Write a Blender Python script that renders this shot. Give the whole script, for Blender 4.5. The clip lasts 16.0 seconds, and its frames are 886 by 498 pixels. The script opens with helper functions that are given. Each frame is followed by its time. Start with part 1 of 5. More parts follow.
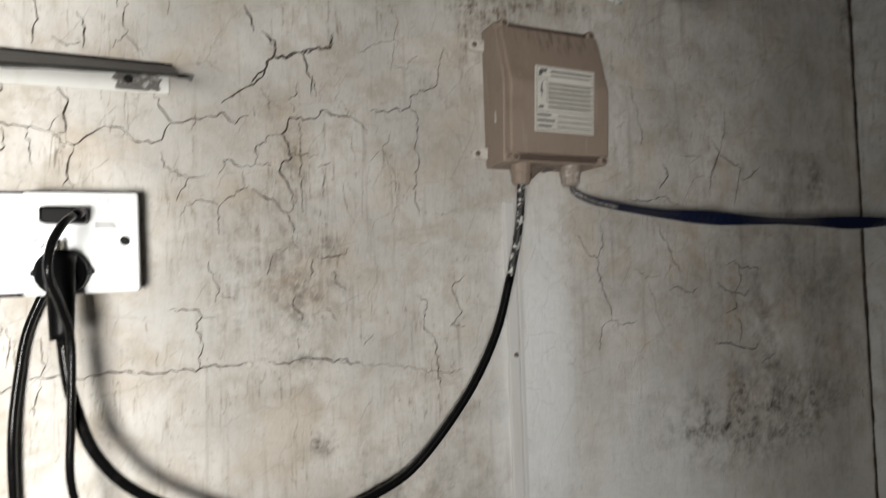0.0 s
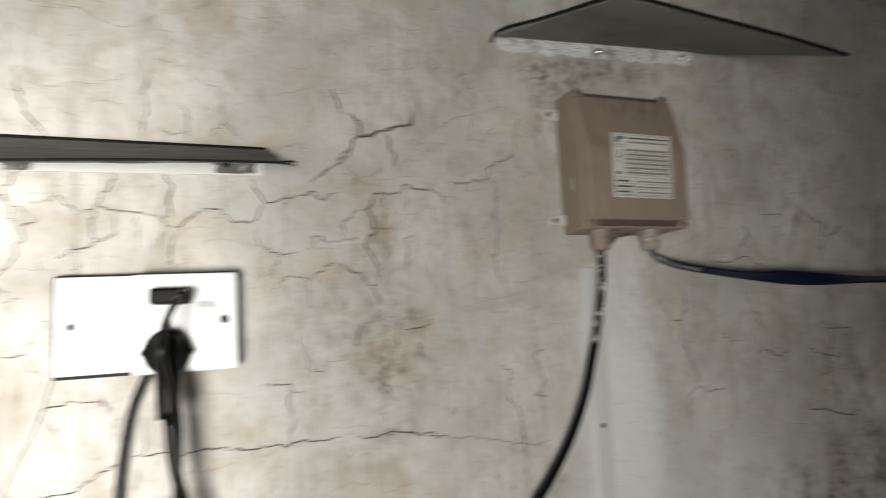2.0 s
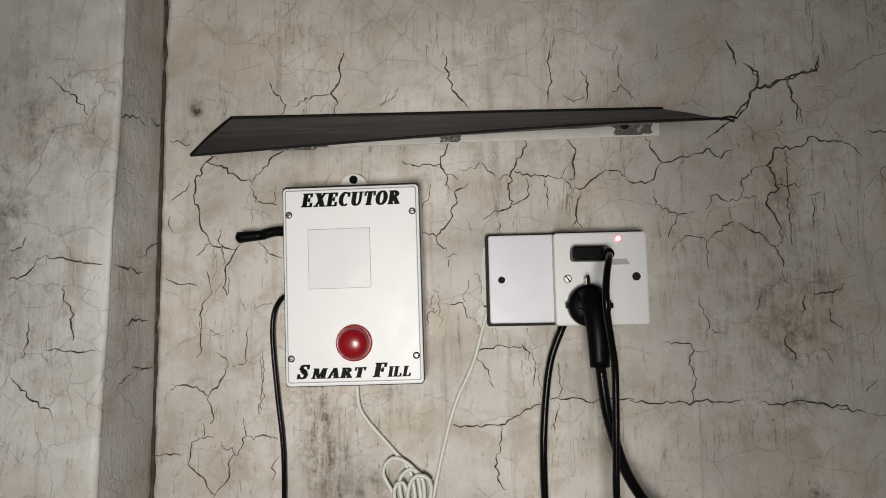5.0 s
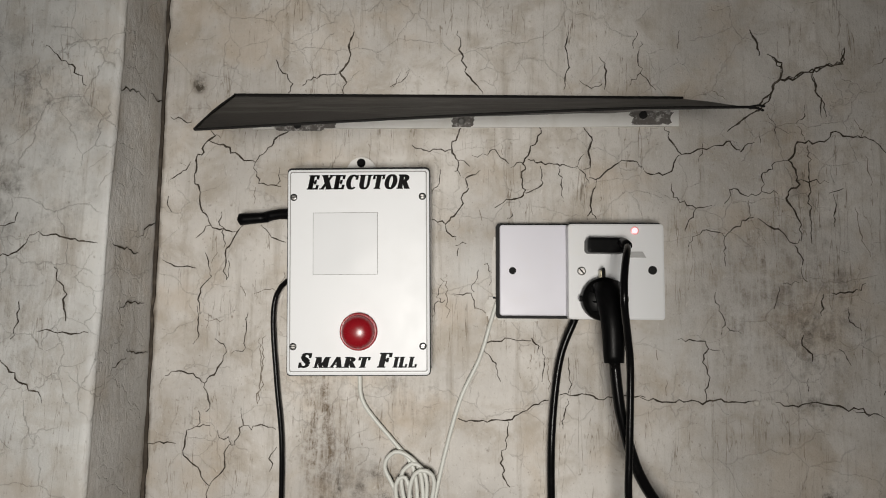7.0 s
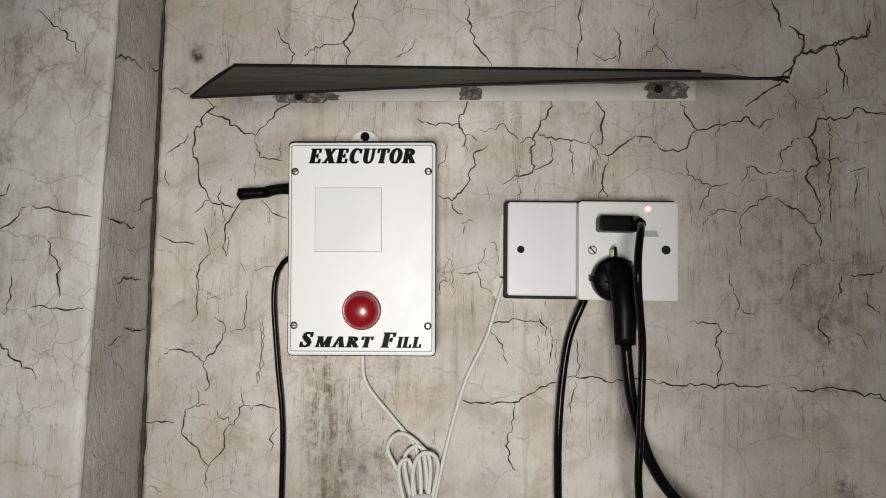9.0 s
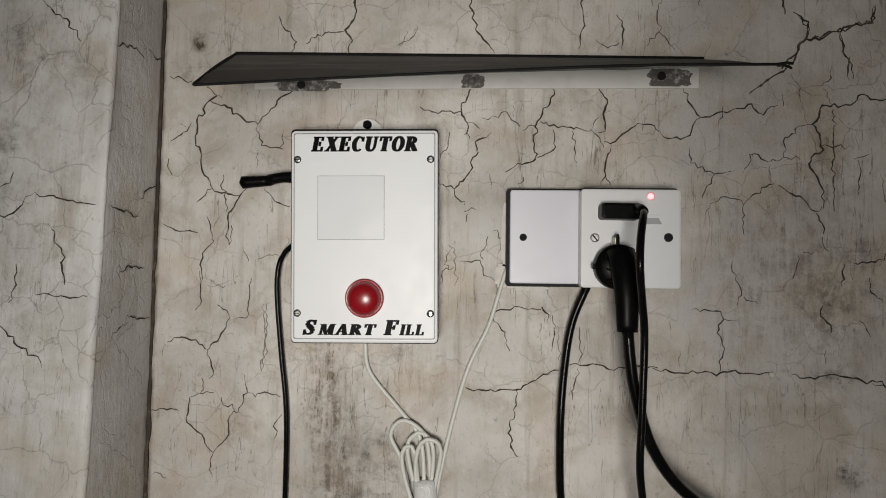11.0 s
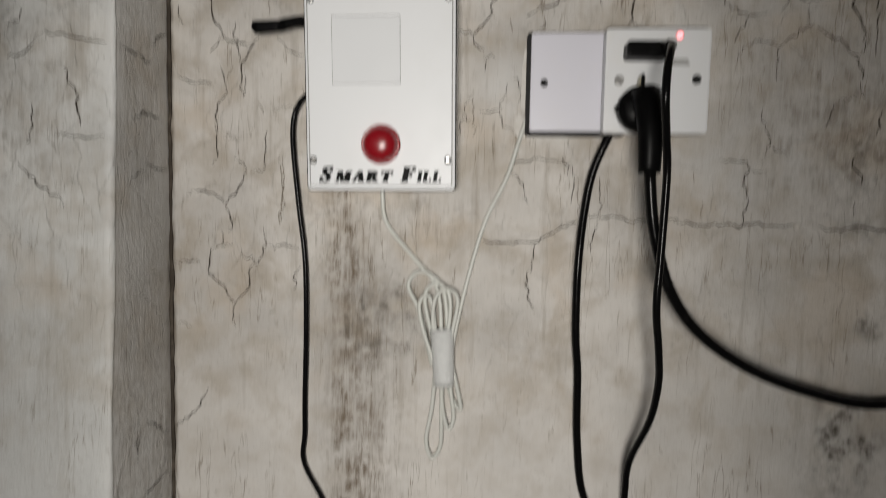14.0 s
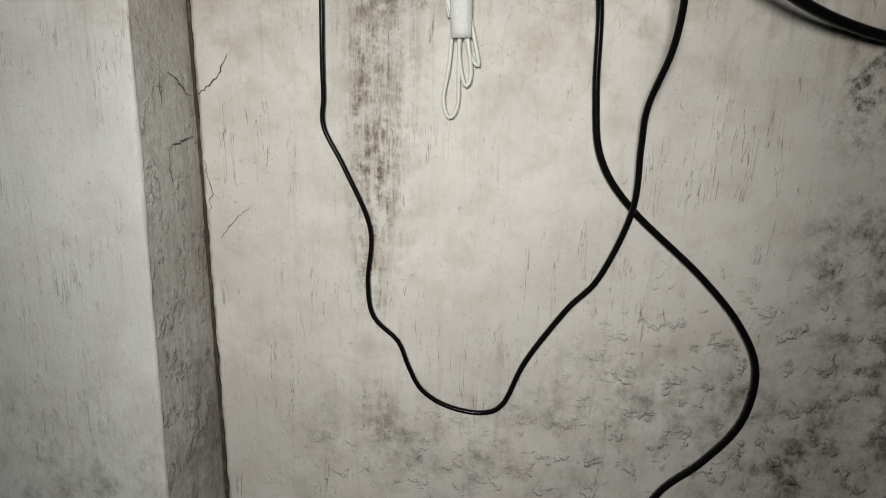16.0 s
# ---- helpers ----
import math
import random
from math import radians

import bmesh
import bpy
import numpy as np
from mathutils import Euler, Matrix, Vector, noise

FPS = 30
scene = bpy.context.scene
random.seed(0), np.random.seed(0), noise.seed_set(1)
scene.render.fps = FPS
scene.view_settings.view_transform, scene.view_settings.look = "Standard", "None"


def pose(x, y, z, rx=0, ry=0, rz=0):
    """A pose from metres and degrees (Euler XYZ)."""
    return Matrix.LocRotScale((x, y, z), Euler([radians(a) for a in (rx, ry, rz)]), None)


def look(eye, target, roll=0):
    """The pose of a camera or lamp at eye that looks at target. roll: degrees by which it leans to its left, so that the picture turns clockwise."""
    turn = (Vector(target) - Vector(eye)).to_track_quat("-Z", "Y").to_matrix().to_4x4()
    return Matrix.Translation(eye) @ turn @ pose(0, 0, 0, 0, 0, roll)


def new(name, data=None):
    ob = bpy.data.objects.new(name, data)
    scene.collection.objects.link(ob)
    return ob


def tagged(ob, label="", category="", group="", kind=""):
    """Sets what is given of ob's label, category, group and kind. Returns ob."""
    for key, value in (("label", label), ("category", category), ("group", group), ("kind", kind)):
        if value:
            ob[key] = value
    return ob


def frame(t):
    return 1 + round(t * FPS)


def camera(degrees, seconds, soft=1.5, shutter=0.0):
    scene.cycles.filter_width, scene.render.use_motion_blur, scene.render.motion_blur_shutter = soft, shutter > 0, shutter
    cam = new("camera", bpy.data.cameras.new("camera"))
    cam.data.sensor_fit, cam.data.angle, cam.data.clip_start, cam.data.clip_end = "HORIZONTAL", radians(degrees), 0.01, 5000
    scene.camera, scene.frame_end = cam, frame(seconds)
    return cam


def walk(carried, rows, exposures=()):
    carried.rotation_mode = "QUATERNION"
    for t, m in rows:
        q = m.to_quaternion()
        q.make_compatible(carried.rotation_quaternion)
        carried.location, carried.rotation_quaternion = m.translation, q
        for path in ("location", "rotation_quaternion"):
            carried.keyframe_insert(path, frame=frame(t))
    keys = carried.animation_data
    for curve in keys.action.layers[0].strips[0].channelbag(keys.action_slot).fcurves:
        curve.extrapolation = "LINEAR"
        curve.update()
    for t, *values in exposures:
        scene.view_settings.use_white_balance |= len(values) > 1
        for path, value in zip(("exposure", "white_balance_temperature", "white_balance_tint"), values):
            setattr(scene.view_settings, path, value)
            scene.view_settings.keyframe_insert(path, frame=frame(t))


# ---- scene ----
cam = camera(72.0, 16.0, soft=1.0, shutter=0.5)
PATH = [
    (0, (0.034, -0.638, 1.308), (0.827, 1.197, 1.38), -1.8),
    (0.5, (0.057, -0.652, 1.337), (0.914, 1.144, 1.539), -2.8),
    (1, (0.069, -0.652, 1.338), (0.943, 1.128, 1.597), -3.5),
    (1.5, (0.081, -0.651, 1.339), (0.962, 1.128, 1.586), -3.7),
    (2, (-0.004, -0.627, 1.326), (0.652, 1.245, 1.581), -2.8),
    (2.5, (-0.074, -0.631, 1.316), (0.13, 1.339, 1.597), -2.0),
    (3, (-0.13, -0.633, 1.326), (-0.132, 1.355, 1.545), -1.0),
    (3.5, (-0.152, -0.624, 1.319), (-0.228, 1.367, 1.499), -0.4),
    (4, (-0.158, -0.616, 1.318), (-0.24, 1.377, 1.467), -0.3),
    (4.5, (-0.16, -0.613, 1.319), (-0.238, 1.38, 1.467), -0.2),
    (5, (-0.163, -0.617, 1.323), (-0.261, 1.374, 1.489), -0.5),
    (7.5, (-0.18, -0.591, 1.317), (-0.26, 1.402, 1.459), 1.3),
    (8, (-0.18, -0.587, 1.318), (-0.271, 1.407, 1.449), 1.3),
    (8.5, (-0.179, -0.581, 1.318), (-0.254, 1.414, 1.432), 1.2),
    (9, (-0.183, -0.578, 1.314), (-0.267, 1.418, 1.408), 1.5),
    (9.5, (-0.183, -0.577, 1.316), (-0.274, 1.419, 1.413), 1.5),
    (10, (-0.183, -0.578, 1.314), (-0.269, 1.419, 1.394), 1.6),
    (12.5, (-0.182, -0.579, 1.307), (-0.292, 1.417, 1.365), 1.3),
    (13, (-0.186, -0.579, 1.305), (-0.294, 1.417, 1.351), 1.6),
    (13.5, (-0.183, -0.575, 1.299), (-0.302, 1.422, 1.293), 1.6),
    (14, (-0.179, -0.573, 1.24), (-0.329, 1.414, 1.067), 1.6),
    (14.5, (-0.191, -0.577, 1.122), (-0.335, 1.384, 0.754), 1.0),
    (15, (-0.196, -0.604, 1.051), (-0.308, 1.317, 0.515), 1.7),
    (15.5, (-0.158, -0.601, 1.027), (-0.351, 1.307, 0.461), 2.2),
    (16, (-0.157, -0.605, 1.027), (-0.388, 1.306, 0.483), 1.6),
]
EXPOSURES = [(0, 0.82, 6330, 8.5), (0.5, 1.08, 6330, 8.3), (1.5, 1.24, 6330, 8.0), (2, 0.72, 6350, 8.0), (2.5, 0.12, 6410, 8.7), (3, -0.28, 6480, 9.5), (3.5, -0.48, 6490, 9.8), (5, -0.50, 6500, 10), (9, -0.45, 6480, 10), (10, -0.66, 6480, 10),
             (12.5, -0.72, 6490, 10.5), (13.5, -0.70, 6500, 11), (14, -0.75, 6450, 10), (14.5, -0.34, 6400, 9), (15, -0.22, 6330, 7.5), (16, -0.18, 6330, 7.0)]
walk(cam, [(t, look(eye, target, roll)) for t, eye, target, roll in PATH], EXPOSURES)

# ---- world, lamp ----
world = bpy.data.worlds.new("night")
world.use_nodes = True
scene.world = world
world.node_tree.nodes["Background"].inputs["Color"].default_value = (0.35, 0.45, 0.75, 1)
world.node_tree.nodes["Background"].inputs["Strength"].default_value = 0.006

# the only light at night is the lens torch; two set-back spots imitate it
TORCH = (-0.20, -1.0, 1.19)


def beam(name, energy, target, cone, stretch):
    data = bpy.data.lights.new(name, "SPOT")
    data.energy, data.color = energy, (1.0, 0.955, 0.89)
    data.shadow_soft_size, data.spot_size, data.spot_blend = 0.12, radians(cone), 1.0
    ob = new(name, data)
    ob.matrix_world = look(TORCH, target) @ Matrix.Diagonal((1.0, stretch, 1.0, 1.0))


# wide spot, added so the right side stays lit without a moving torch
beam("torch_stand_in_wide", 23.0, (0.12, 0, 1.22), 96, 1.35)
# narrow spot, added to brighten the left where the torch points longest
beam("torch_stand_in_left", 36.0, (-0.39, 0, 1.08), 62, 2.2)


# ---- materials ----
class Tree:
    """Short hand for a node material."""

    def __init__(self, name):
        self.mat = bpy.data.materials.new(name)
        self.mat.use_nodes = True
        self.nodes, self.links = self.mat.node_tree.nodes, self.mat.node_tree.links
        self.bsdf = self.nodes["Principled BSDF"]
        self.co = self.nodes.new("ShaderNodeTexCoord").outputs["Object"]

    def put(self, socket, value):
        if isinstance(value, bpy.types.NodeSocket):
            self.links.new(value, socket)
        else:
            socket.default_value = value

    def math(self, op, a, b=0.0, c=0.0, clamp=False):
        n = self.nodes.new("ShaderNodeMath")
        n.operation, n.use_clamp = op, clamp
        for s, v in zip(n.inputs, (a, b, c)):
            self.put(s, v)
        return n.outputs[0]

    def scaled(self, sx, sy, sz, at=(0, 0, 0)):
        n = self.nodes.new("ShaderNodeMapping")
        self.links.new(self.co, n.inputs["Vector"])
        n.inputs["Scale"].default_value = (sx, sy, sz)
        n.inputs["Location"].default_value = (-at[0] * sx, -at[1] * sy, -at[2] * sz)
        return n.outputs[0]

    def noise(self, scale, detail=4.0, rough=0.55, vec=None, distort=0.0):
        n = self.nodes.new("ShaderNodeTexNoise")
        self.links.new(vec or self.co, n.inputs["Vector"])
        n.inputs["Scale"].default_value, n.inputs["Detail"].default_value = scale, detail
        n.inputs["Roughness"].default_value, n.inputs["Distortion"].default_value = rough, distort
        return n.outputs["Fac"]

    def ramp(self, fac, lo, hi, a=0.0, b=1.0):
        n = self.nodes.new("ShaderNodeMapRange")
        n.interpolation_type = "SMOOTHSTEP"
        for s, v in zip(n.inputs, (fac, lo, hi, a, b)):
            self.put(s, v)
        return n.outputs[0]

    def mix(self, fac, a, b, blend="MIX"):
        n = self.nodes.new("ShaderNodeMix")
        n.data_type, n.blend_type = "RGBA", blend
        for s, v in zip((n.inputs[0], n.inputs[6], n.inputs[7]), (fac, a, b)):
            self.put(s, v)
        return n.outputs[2]

    def blob(self, cx, cz, rx, rz):
        """1 in the middle of an ellipse on the wall, 0 outside it."""
        n = self.nodes.new("ShaderNodeVectorMath")
        n.operation = "LENGTH"
        self.links.new(self.scaled(1 / rx, 0, 1 / rz, (cx, 0, cz)), n.inputs[0])
        return self.ramp(n.outputs["Value"], 0.25, 1.0, 1.0, 0.0)

    def bump(self, height, strength, distance, normal=None):
        n = self.nodes.new("ShaderNodeBump")
        n.inputs["Strength"].default_value, n.inputs["Distance"].default_value = strength, distance
        self.links.new(height, n.inputs["Height"])
        if normal:
            self.links.new(normal, n.inputs["Normal"])
        return n.outputs[0]

    def done(self, color, rough=0.5, metal=0.0, normal=None, spec=0.5):
        self.put(self.bsdf.inputs["Base Color"], color)
        self.put(self.bsdf.inputs["Roughness"], rough)
        self.put(self.bsdf.inputs["Metallic"], metal)
        self.bsdf.inputs["Specular IOR Level"].default_value = spec
        if normal:
            self.links.new(normal, self.bsdf.inputs["Normal"])
        return self.mat


def rgb(r, g, b):
    return (r, g, b, 1.0)


def plaster(name, tint, stains=(), washes=(), hairline=1.0, seams=(), dirt=0.5, lumps=(), corner_brown=0.0):
    """Old limewashed cement plaster: cloudy, streaked, crazed, with mould and dark patches where stains say (x, z, rx,
    rz, strength, size).
    """
    t = Tree(name)
    cloud = t.noise(5.0, 6, 0.6)
    patch = t.noise(24.0, 5, 0.65, distort=0.4)
    streak = t.noise(1.0, 5, 0.6, t.scaled(75, 75, 5))
    streak_fine = t.noise(1.0, 3, 0.6, t.scaled(260, 260, 14))
    grain = t.noise(520.0, 3, 0.7)
    scratch = t.noise(1.0, 4, 0.7, t.scaled(260, 260, 110))
    col = t.mix(t.ramp(cloud, 0.35, 0.68), rgb(*[c * 0.78 for c in tint]), rgb(*[min(0.85, c * 1.10) for c in tint]))
    col = t.mix(t.ramp(patch, 0.42, 0.70, 0, 0.62 * dirt), col, rgb(0.36, 0.31, 0.245))
    col = t.mix(t.ramp(streak, 0.54, 0.74, 0, 0.50 * dirt), col, rgb(0.27, 0.235, 0.19))
    col = t.mix(t.ramp(streak_fine, 0.62, 0.76, 0, 0.30 * dirt), col, rgb(0.20, 0.18, 0.15))
    col = t.mix(t.ramp(t.noise(60.0, 6, 0.7), 0.63, 0.72, 0, 0.55 * dirt), col, rgb(0.16, 0.14, 0.115))
    col = t.mix(t.ramp(scratch, 0.58, 0.72, 0, 0.40 * dirt), col, rgb(0.26, 0.225, 0.18))
    col = t.mix(t.ramp(scratch, 0.40, 0.30, 0, 0.30 * dirt), col, rgb(0.72, 0.70, 0.67))
    sep = t.nodes.new("ShaderNodeSeparateXYZ")
    t.links.new(t.co, sep.inputs[0])
    # the dry upper plaster is crazed and yellowed, the damp foot hardly
    dry = t.ramp(sep.outputs["Z"], 0.98, 1.20)
    col = t.mix(t.ramp(sep.outputs["Z"], 1.12, 0.92, 0, 0.45), col, rgb(*[min(0.8, c * 1.16 + 0.01 * k) for k, c in enumerate(tint)]))
    ochre = t.math("MULTIPLY", t.ramp(t.noise(11.0, 4, 0.6), 0.50, 0.66, 0, 0.42 * dirt), t.math("MULTIPLY_ADD", dry, 0.75, 0.25))
    col = t.mix(ochre, col, rgb(0.49, 0.405, 0.31))
    # narrow runs of old wash, darker along their rims
    runs_at = t.noise(1.0, 3, 0.5, t.scaled(120, 120, 9), 0.3)
    rim = t.ramp(t.math("ABSOLUTE", t.math("SUBTRACT", runs_at, 0.57)), 0.0, 0.012, 1, 0)
    col = t.mix(t.math("MULTIPLY", rim, t.ramp(t.noise(9.0, 4, 0.6), 0.46, 0.60, 0, 0.80 * dirt)), col, rgb(0.19, 0.155, 0.115))
    grit = t.noise(210.0, 4, 0.75)
    col = t.mix(t.ramp(grit, 0.60, 0.70, 0, 0.55 * dirt), col, rgb(0.23, 0.20, 0.165))
    col = t.mix(t.ramp(grit, 0.38, 0.28, 0, 0.40 * dirt), col, rgb(0.78, 0.765, 0.74))
    for x, z, rx, rz, strength in washes:
        m = t.math("MULTIPLY", t.blob(x, z, rx, rz), t.ramp(t.noise(1.0, 4, 0.6, t.scaled(38, 38, 3)), 0.28, 0.50, 0.35, strength))
        col = t.mix(m, col, rgb(0.75, 0.76, 0.76))
    # fine crazing that fades in and out
    warp = t.nodes.new("ShaderNodeVectorMath")
    warp.operation = "MULTIPLY_ADD"
    wn = t.nodes.new("ShaderNodeTexNoise")
    t.links.new(t.co, wn.inputs["Vector"])
    wn.inputs["Scale"].default_value, wn.inputs["Detail"].default_value = 38, 8
    t.links.new(wn.outputs["Color"], warp.inputs[0])
    warp.inputs[1].default_value = (0.020, 0.020, 0.020)
    t.links.new(t.co, warp.inputs[2])
    fine = t.nodes.new("ShaderNodeVectorMath")
    fine.operation = "MULTIPLY_ADD"
    fn = t.nodes.new("ShaderNodeTexNoise")
    t.links.new(t.co, fn.inputs["Vector"])
    fn.inputs["Scale"].default_value, fn.inputs["Detail"].default_value = 150, 4
    t.links.new(fn.outputs["Color"], fine.inputs[0])
    fine.inputs[1].default_value = (0.0042, 0.0042, 0.0042)
    t.links.new(warp.outputs[0], fine.inputs[2])
    lines = None
    for scale, width, lo, hi in ((14, 0.0095, 0.45, 0.50), (27, 0.014, 0.50, 0.56)):
        v = t.nodes.new("ShaderNodeTexVoronoi")
        v.feature = "DISTANCE_TO_EDGE"
        v.inputs["Scale"].default_value = scale
        t.links.new(fine.outputs[0], v.inputs["Vector"])
        line = t.math("MULTIPLY", t.ramp(v.outputs["Distance"], 0.0, width, 1, 0), t.ramp(t.noise(4.0 + scale * 0.5, 3, 0.5), lo, hi))
        lines = t.math("MAXIMUM", lines, line) if lines else line
    lines = t.math("MULTIPLY", lines, t.math("MULTIPLY_ADD", dry, 0.92, 0.08))
    col = t.mix(t.math("MULTIPLY", lines, 0.6 * hairline), col, rgb(0.11, 0.095, 0.075))
    for x, z, rx, rz, strength, size in stains:
        broad = t.ramp(t.noise(size, 8, 0.72, distort=0.15), 0.38, 0.64)
        stretch = (3.2, 0.30) if size > 50 else (0.9, 0.6)
        runs = t.ramp(t.noise(1.0, 7, 0.68, t.scaled(size * stretch[0], size * stretch[0], size * stretch[1])), 0.40, 0.60, 0.18, 1.0)
        speckle = t.ramp(t.noise(size * 5.5, 6, 0.75, distort=0.3), 0.34, 0.60, 0.50, 1.0)
        m = t.math("MULTIPLY", t.math("MULTIPLY", t.blob(x, z, rx, rz), broad), t.math("MULTIPLY", t.math("MULTIPLY", runs, speckle), 1.4 * strength), clamp=True)
        col = t.mix(m, col, rgb(0.165, 0.130, 0.095) if size > 50 else rgb(0.078, 0.067, 0.053))
    for x, width, strength in seams:
        off = t.math("ABSOLUTE", t.math("SUBTRACT", t.math("ADD", sep.outputs["X"], t.math("MULTIPLY", t.noise(40.0, 5), 0.006)), x + 0.003))
        m = t.math("MULTIPLY", t.ramp(off, 0.0, width, 1, 0), t.ramp(t.noise(30.0, 4), 0.36, 0.55, 0.25, strength))
        col = t.mix(m, col, rgb(0.13, 0.105, 0.08))
    # browner towards the inner corner (y = 0), more so lower down
    if corner_brown:
        corner_reach = t.math("ADD", t.math("MULTIPLY", sep.outputs["Y"], 9.0), t.noise(1.0, 5, 0.6, t.scaled(60, 60, 7)))
        corner_mask = t.math("MULTIPLY", t.ramp(corner_reach, 0.05, 0.50), t.ramp(sep.outputs["Z"], 1.20, 0.80, 0.3, 1.0))
        col = t.mix(t.math("MULTIPLY", corner_mask, corner_brown), col, rgb(0.20, 0.160, 0.115))
    n = t.bump(t.noise(42.0, 5, 0.6), 0.45, 0.003)
    for x, z, rx, rz, depth in lumps:
        n = t.bump(t.math("MULTIPLY", t.ramp(t.noise(46.0, 5, 0.6), 0.54, 0.66), t.blob(x, z, rx, rz)), 0.9, depth, n)
    n = t.bump(streak_fine, 0.3, 0.0009, n)
    n = t.bump(scratch, 0.6, 0.0013, n)
    n = t.bump(grain, 0.5, 0.0007, n)
    n = t.bump(t.math("SUBTRACT", 1.0, lines), 0.5, 0.0012, n)
    return t.done(col, t.ramp(patch, 0.3, 0.7, 0.75, 0.95), 0, n, 0.25)


def simple(name, color, rough, metal=0.0, wear=None, amount=0.3, scale=60, relief=0.0, spec=0.5, streaks=False):
    """A plain paint, plastic or metal with cloudy wear in a second colour."""
    t = Tree(name)
    vec = t.scaled(2.5, 2.5, 0.5) if streaks else None
    worn = t.noise(scale, 6, 0.65, vec)
    col = t.mix(t.ramp(worn, 0.48, 0.70, 0, amount), rgb(*color), rgb(*(wear or [c * 0.7 for c in color])))
    normal = t.bump(t.noise(scale * 6, 4, 0.6), 0.5, relief) if relief else None
    return t.done(col, t.ramp(t.noise(scale * 2, 4), 0.3, 0.7, max(0.03, rough - 0.03), min(1, rough + 0.03)), metal, normal, spec)


WALL_TINT = (0.60, 0.575, 0.54)
STAINS_AND_FALLOFF = (
    (-0.306, 0.97, 0.036, 0.30, 1.0, 55), (-0.296, 1.00, 0.060, 0.26, 0.6, 62), (-0.318, 1.19, 0.028, 0.13, 1.0, 70), (-0.250, 1.120, 0.060, 0.050, 1.0, 40), (-0.300, 1.110, 0.040, 0.060, 0.8, 44),
    # the (0.36, 0.78) patch is part mould, part torch falloff painted in
    (0.150, 1.02, 0.055, 0.080, 1.0, 34), (0.180, 0.88, 0.085, 0.090, 1.0, 30), (0.26, 0.84, 0.17, 0.36, 1.0, 22), (0.24, 0.66, 0.33, 0.20, 0.8, 18), (0.36, 0.78, 0.20, 0.50, 0.85, 9),
    (0.00, 0.70, 0.26, 0.10, 0.45, 26), (-0.22, 0.60, 0.28, 0.14, 0.5, 20), (-0.30, 0.66, 0.04, 0.07, 0.6, 60),
    (0.150, 1.40, 0.05, 0.10, 0.40, 34), (0.155, 1.30, 0.07, 0.10, 0.6, 40), (0.11, 1.31, 0.11, 0.12, 0.5, 60), (0.155, 1.222, 0.035, 0.020, 1.0, 45), (0.168, 1.135, 0.020, 0.025, 1.0, 46), (0.105, 1.222, 0.014, 0.008, 0.8, 60),
    (0.90, 1.430, 0.09, 0.06, 0.9, 24), (0.80, 1.29, 0.17, 0.12, 0.35, 26), (0.80, 1.09, 0.26, 0.10, 0.95, 30), (0.90, 1.20, 0.22, 0.35, 0.45, 14),
    (0.375, 1.625, 0.085, 0.045, 1.0, 85), (0.350, 1.58, 0.030, 0.05, 0.8, 60), (0.44, 1.640, 0.14, 0.022, 0.9, 70),
    (0.985, 1.815, 0.075, 0.030, 1.0, 40), (0.80, 1.78, 0.02, 0.07, 0.6, 44), (1.04, 1.70, 0.03, 0.20, 0.6, 30), (-0.25, 1.22, 0.10, 0.05, 0.35, 60),
    (-0.452, 1.528, 0.012, 0.016, 1.0, 40), (-0.462, 1.50, 0.03, 0.02, 0.5, 60),
)
WASHES = ((0.425, 1.16, 0.085, 0.32, 0.85), (0.450, 1.20, 0.05, 0.26, 0.45), (0.60, 0.98, 0.2, 0.3, 0.5), (-0.17, 1.335, 0.03, 0.05, 0.3), (0.06, 1.28, 0.09, 0.05, 0.2))
m_wall = plaster("limewashed_plaster", WALL_TINT, STAINS_AND_FALLOFF, WASHES, 0.25, ((-0.4885, 0.0055, 1.0), (1.050, 0.006, 1.0)), 1.0, ((0.16, 0.70, 0.38, 0.26, 0.0030), (-0.25, 0.55, 0.3, 0.2, 0.0016)))
m_pier = plaster("grey_plaster", (0.64, 0.64, 0.62), ((-0.58, 1.45, 0.12, 0.16, 0.55, 34), (-0.60, 1.30, 0.12, 0.10, 0.4, 70), (-0.60, 0.62, 0.2, 0.15, 0.45, 26)), ((-0.492, 1.36, 0.007, 0.30, 0.30),), 0.4, (), 0.75)
# the return is the pier's plaster, tint raised to offset grazing lamp light
m_return = plaster("return_plaster", (0.64, 0.63, 0.61), ((-0.49, 0.66, 0.2, 0.36, 0.5, 90), (-0.49, 0.95, 0.2, 0.30, 0.35, 120), (-0.49, 0.62, 0.2, 0.16, 0.5, 14)), (), 0.4, (), 0.65, ((-0.49, 0.75, 0.3, 0.35, 0.0035),), 0.40)
# mould along the top edge; a broad patch darkens the whole face
m_pier_r = plaster("dark_plaster", (0.52, 0.50, 0.47), ((1.06, 1.80, 0.14, 0.10, 0.95, 40), (1.3, 1.4, 0.28, 0.9, 0.85, 9)), (), 0.6, (), 0.8)
m_crack = simple("crack_dirt", (0.055, 0.046, 0.037), 0.95, wear=(0.15, 0.127, 0.103), amount=0.7, scale=70, spec=0.1)
m_crack_faint = simple("faint_crack_dirt", (0.20, 0.175, 0.145), 0.95, wear=(0.34, 0.305, 0.26), amount=0.8, scale=60, spec=0.1)
m_white = simple("white_abs", (0.77, 0.785, 0.80), 0.42, wear=(0.74, 0.75, 0.755), amount=0.35, scale=30, spec=0.35)
m_plate = simple("white_plate_plastic", (0.72, 0.73, 0.74), 0.36, wear=(0.70, 0.69, 0.66), amount=0.3, scale=45)
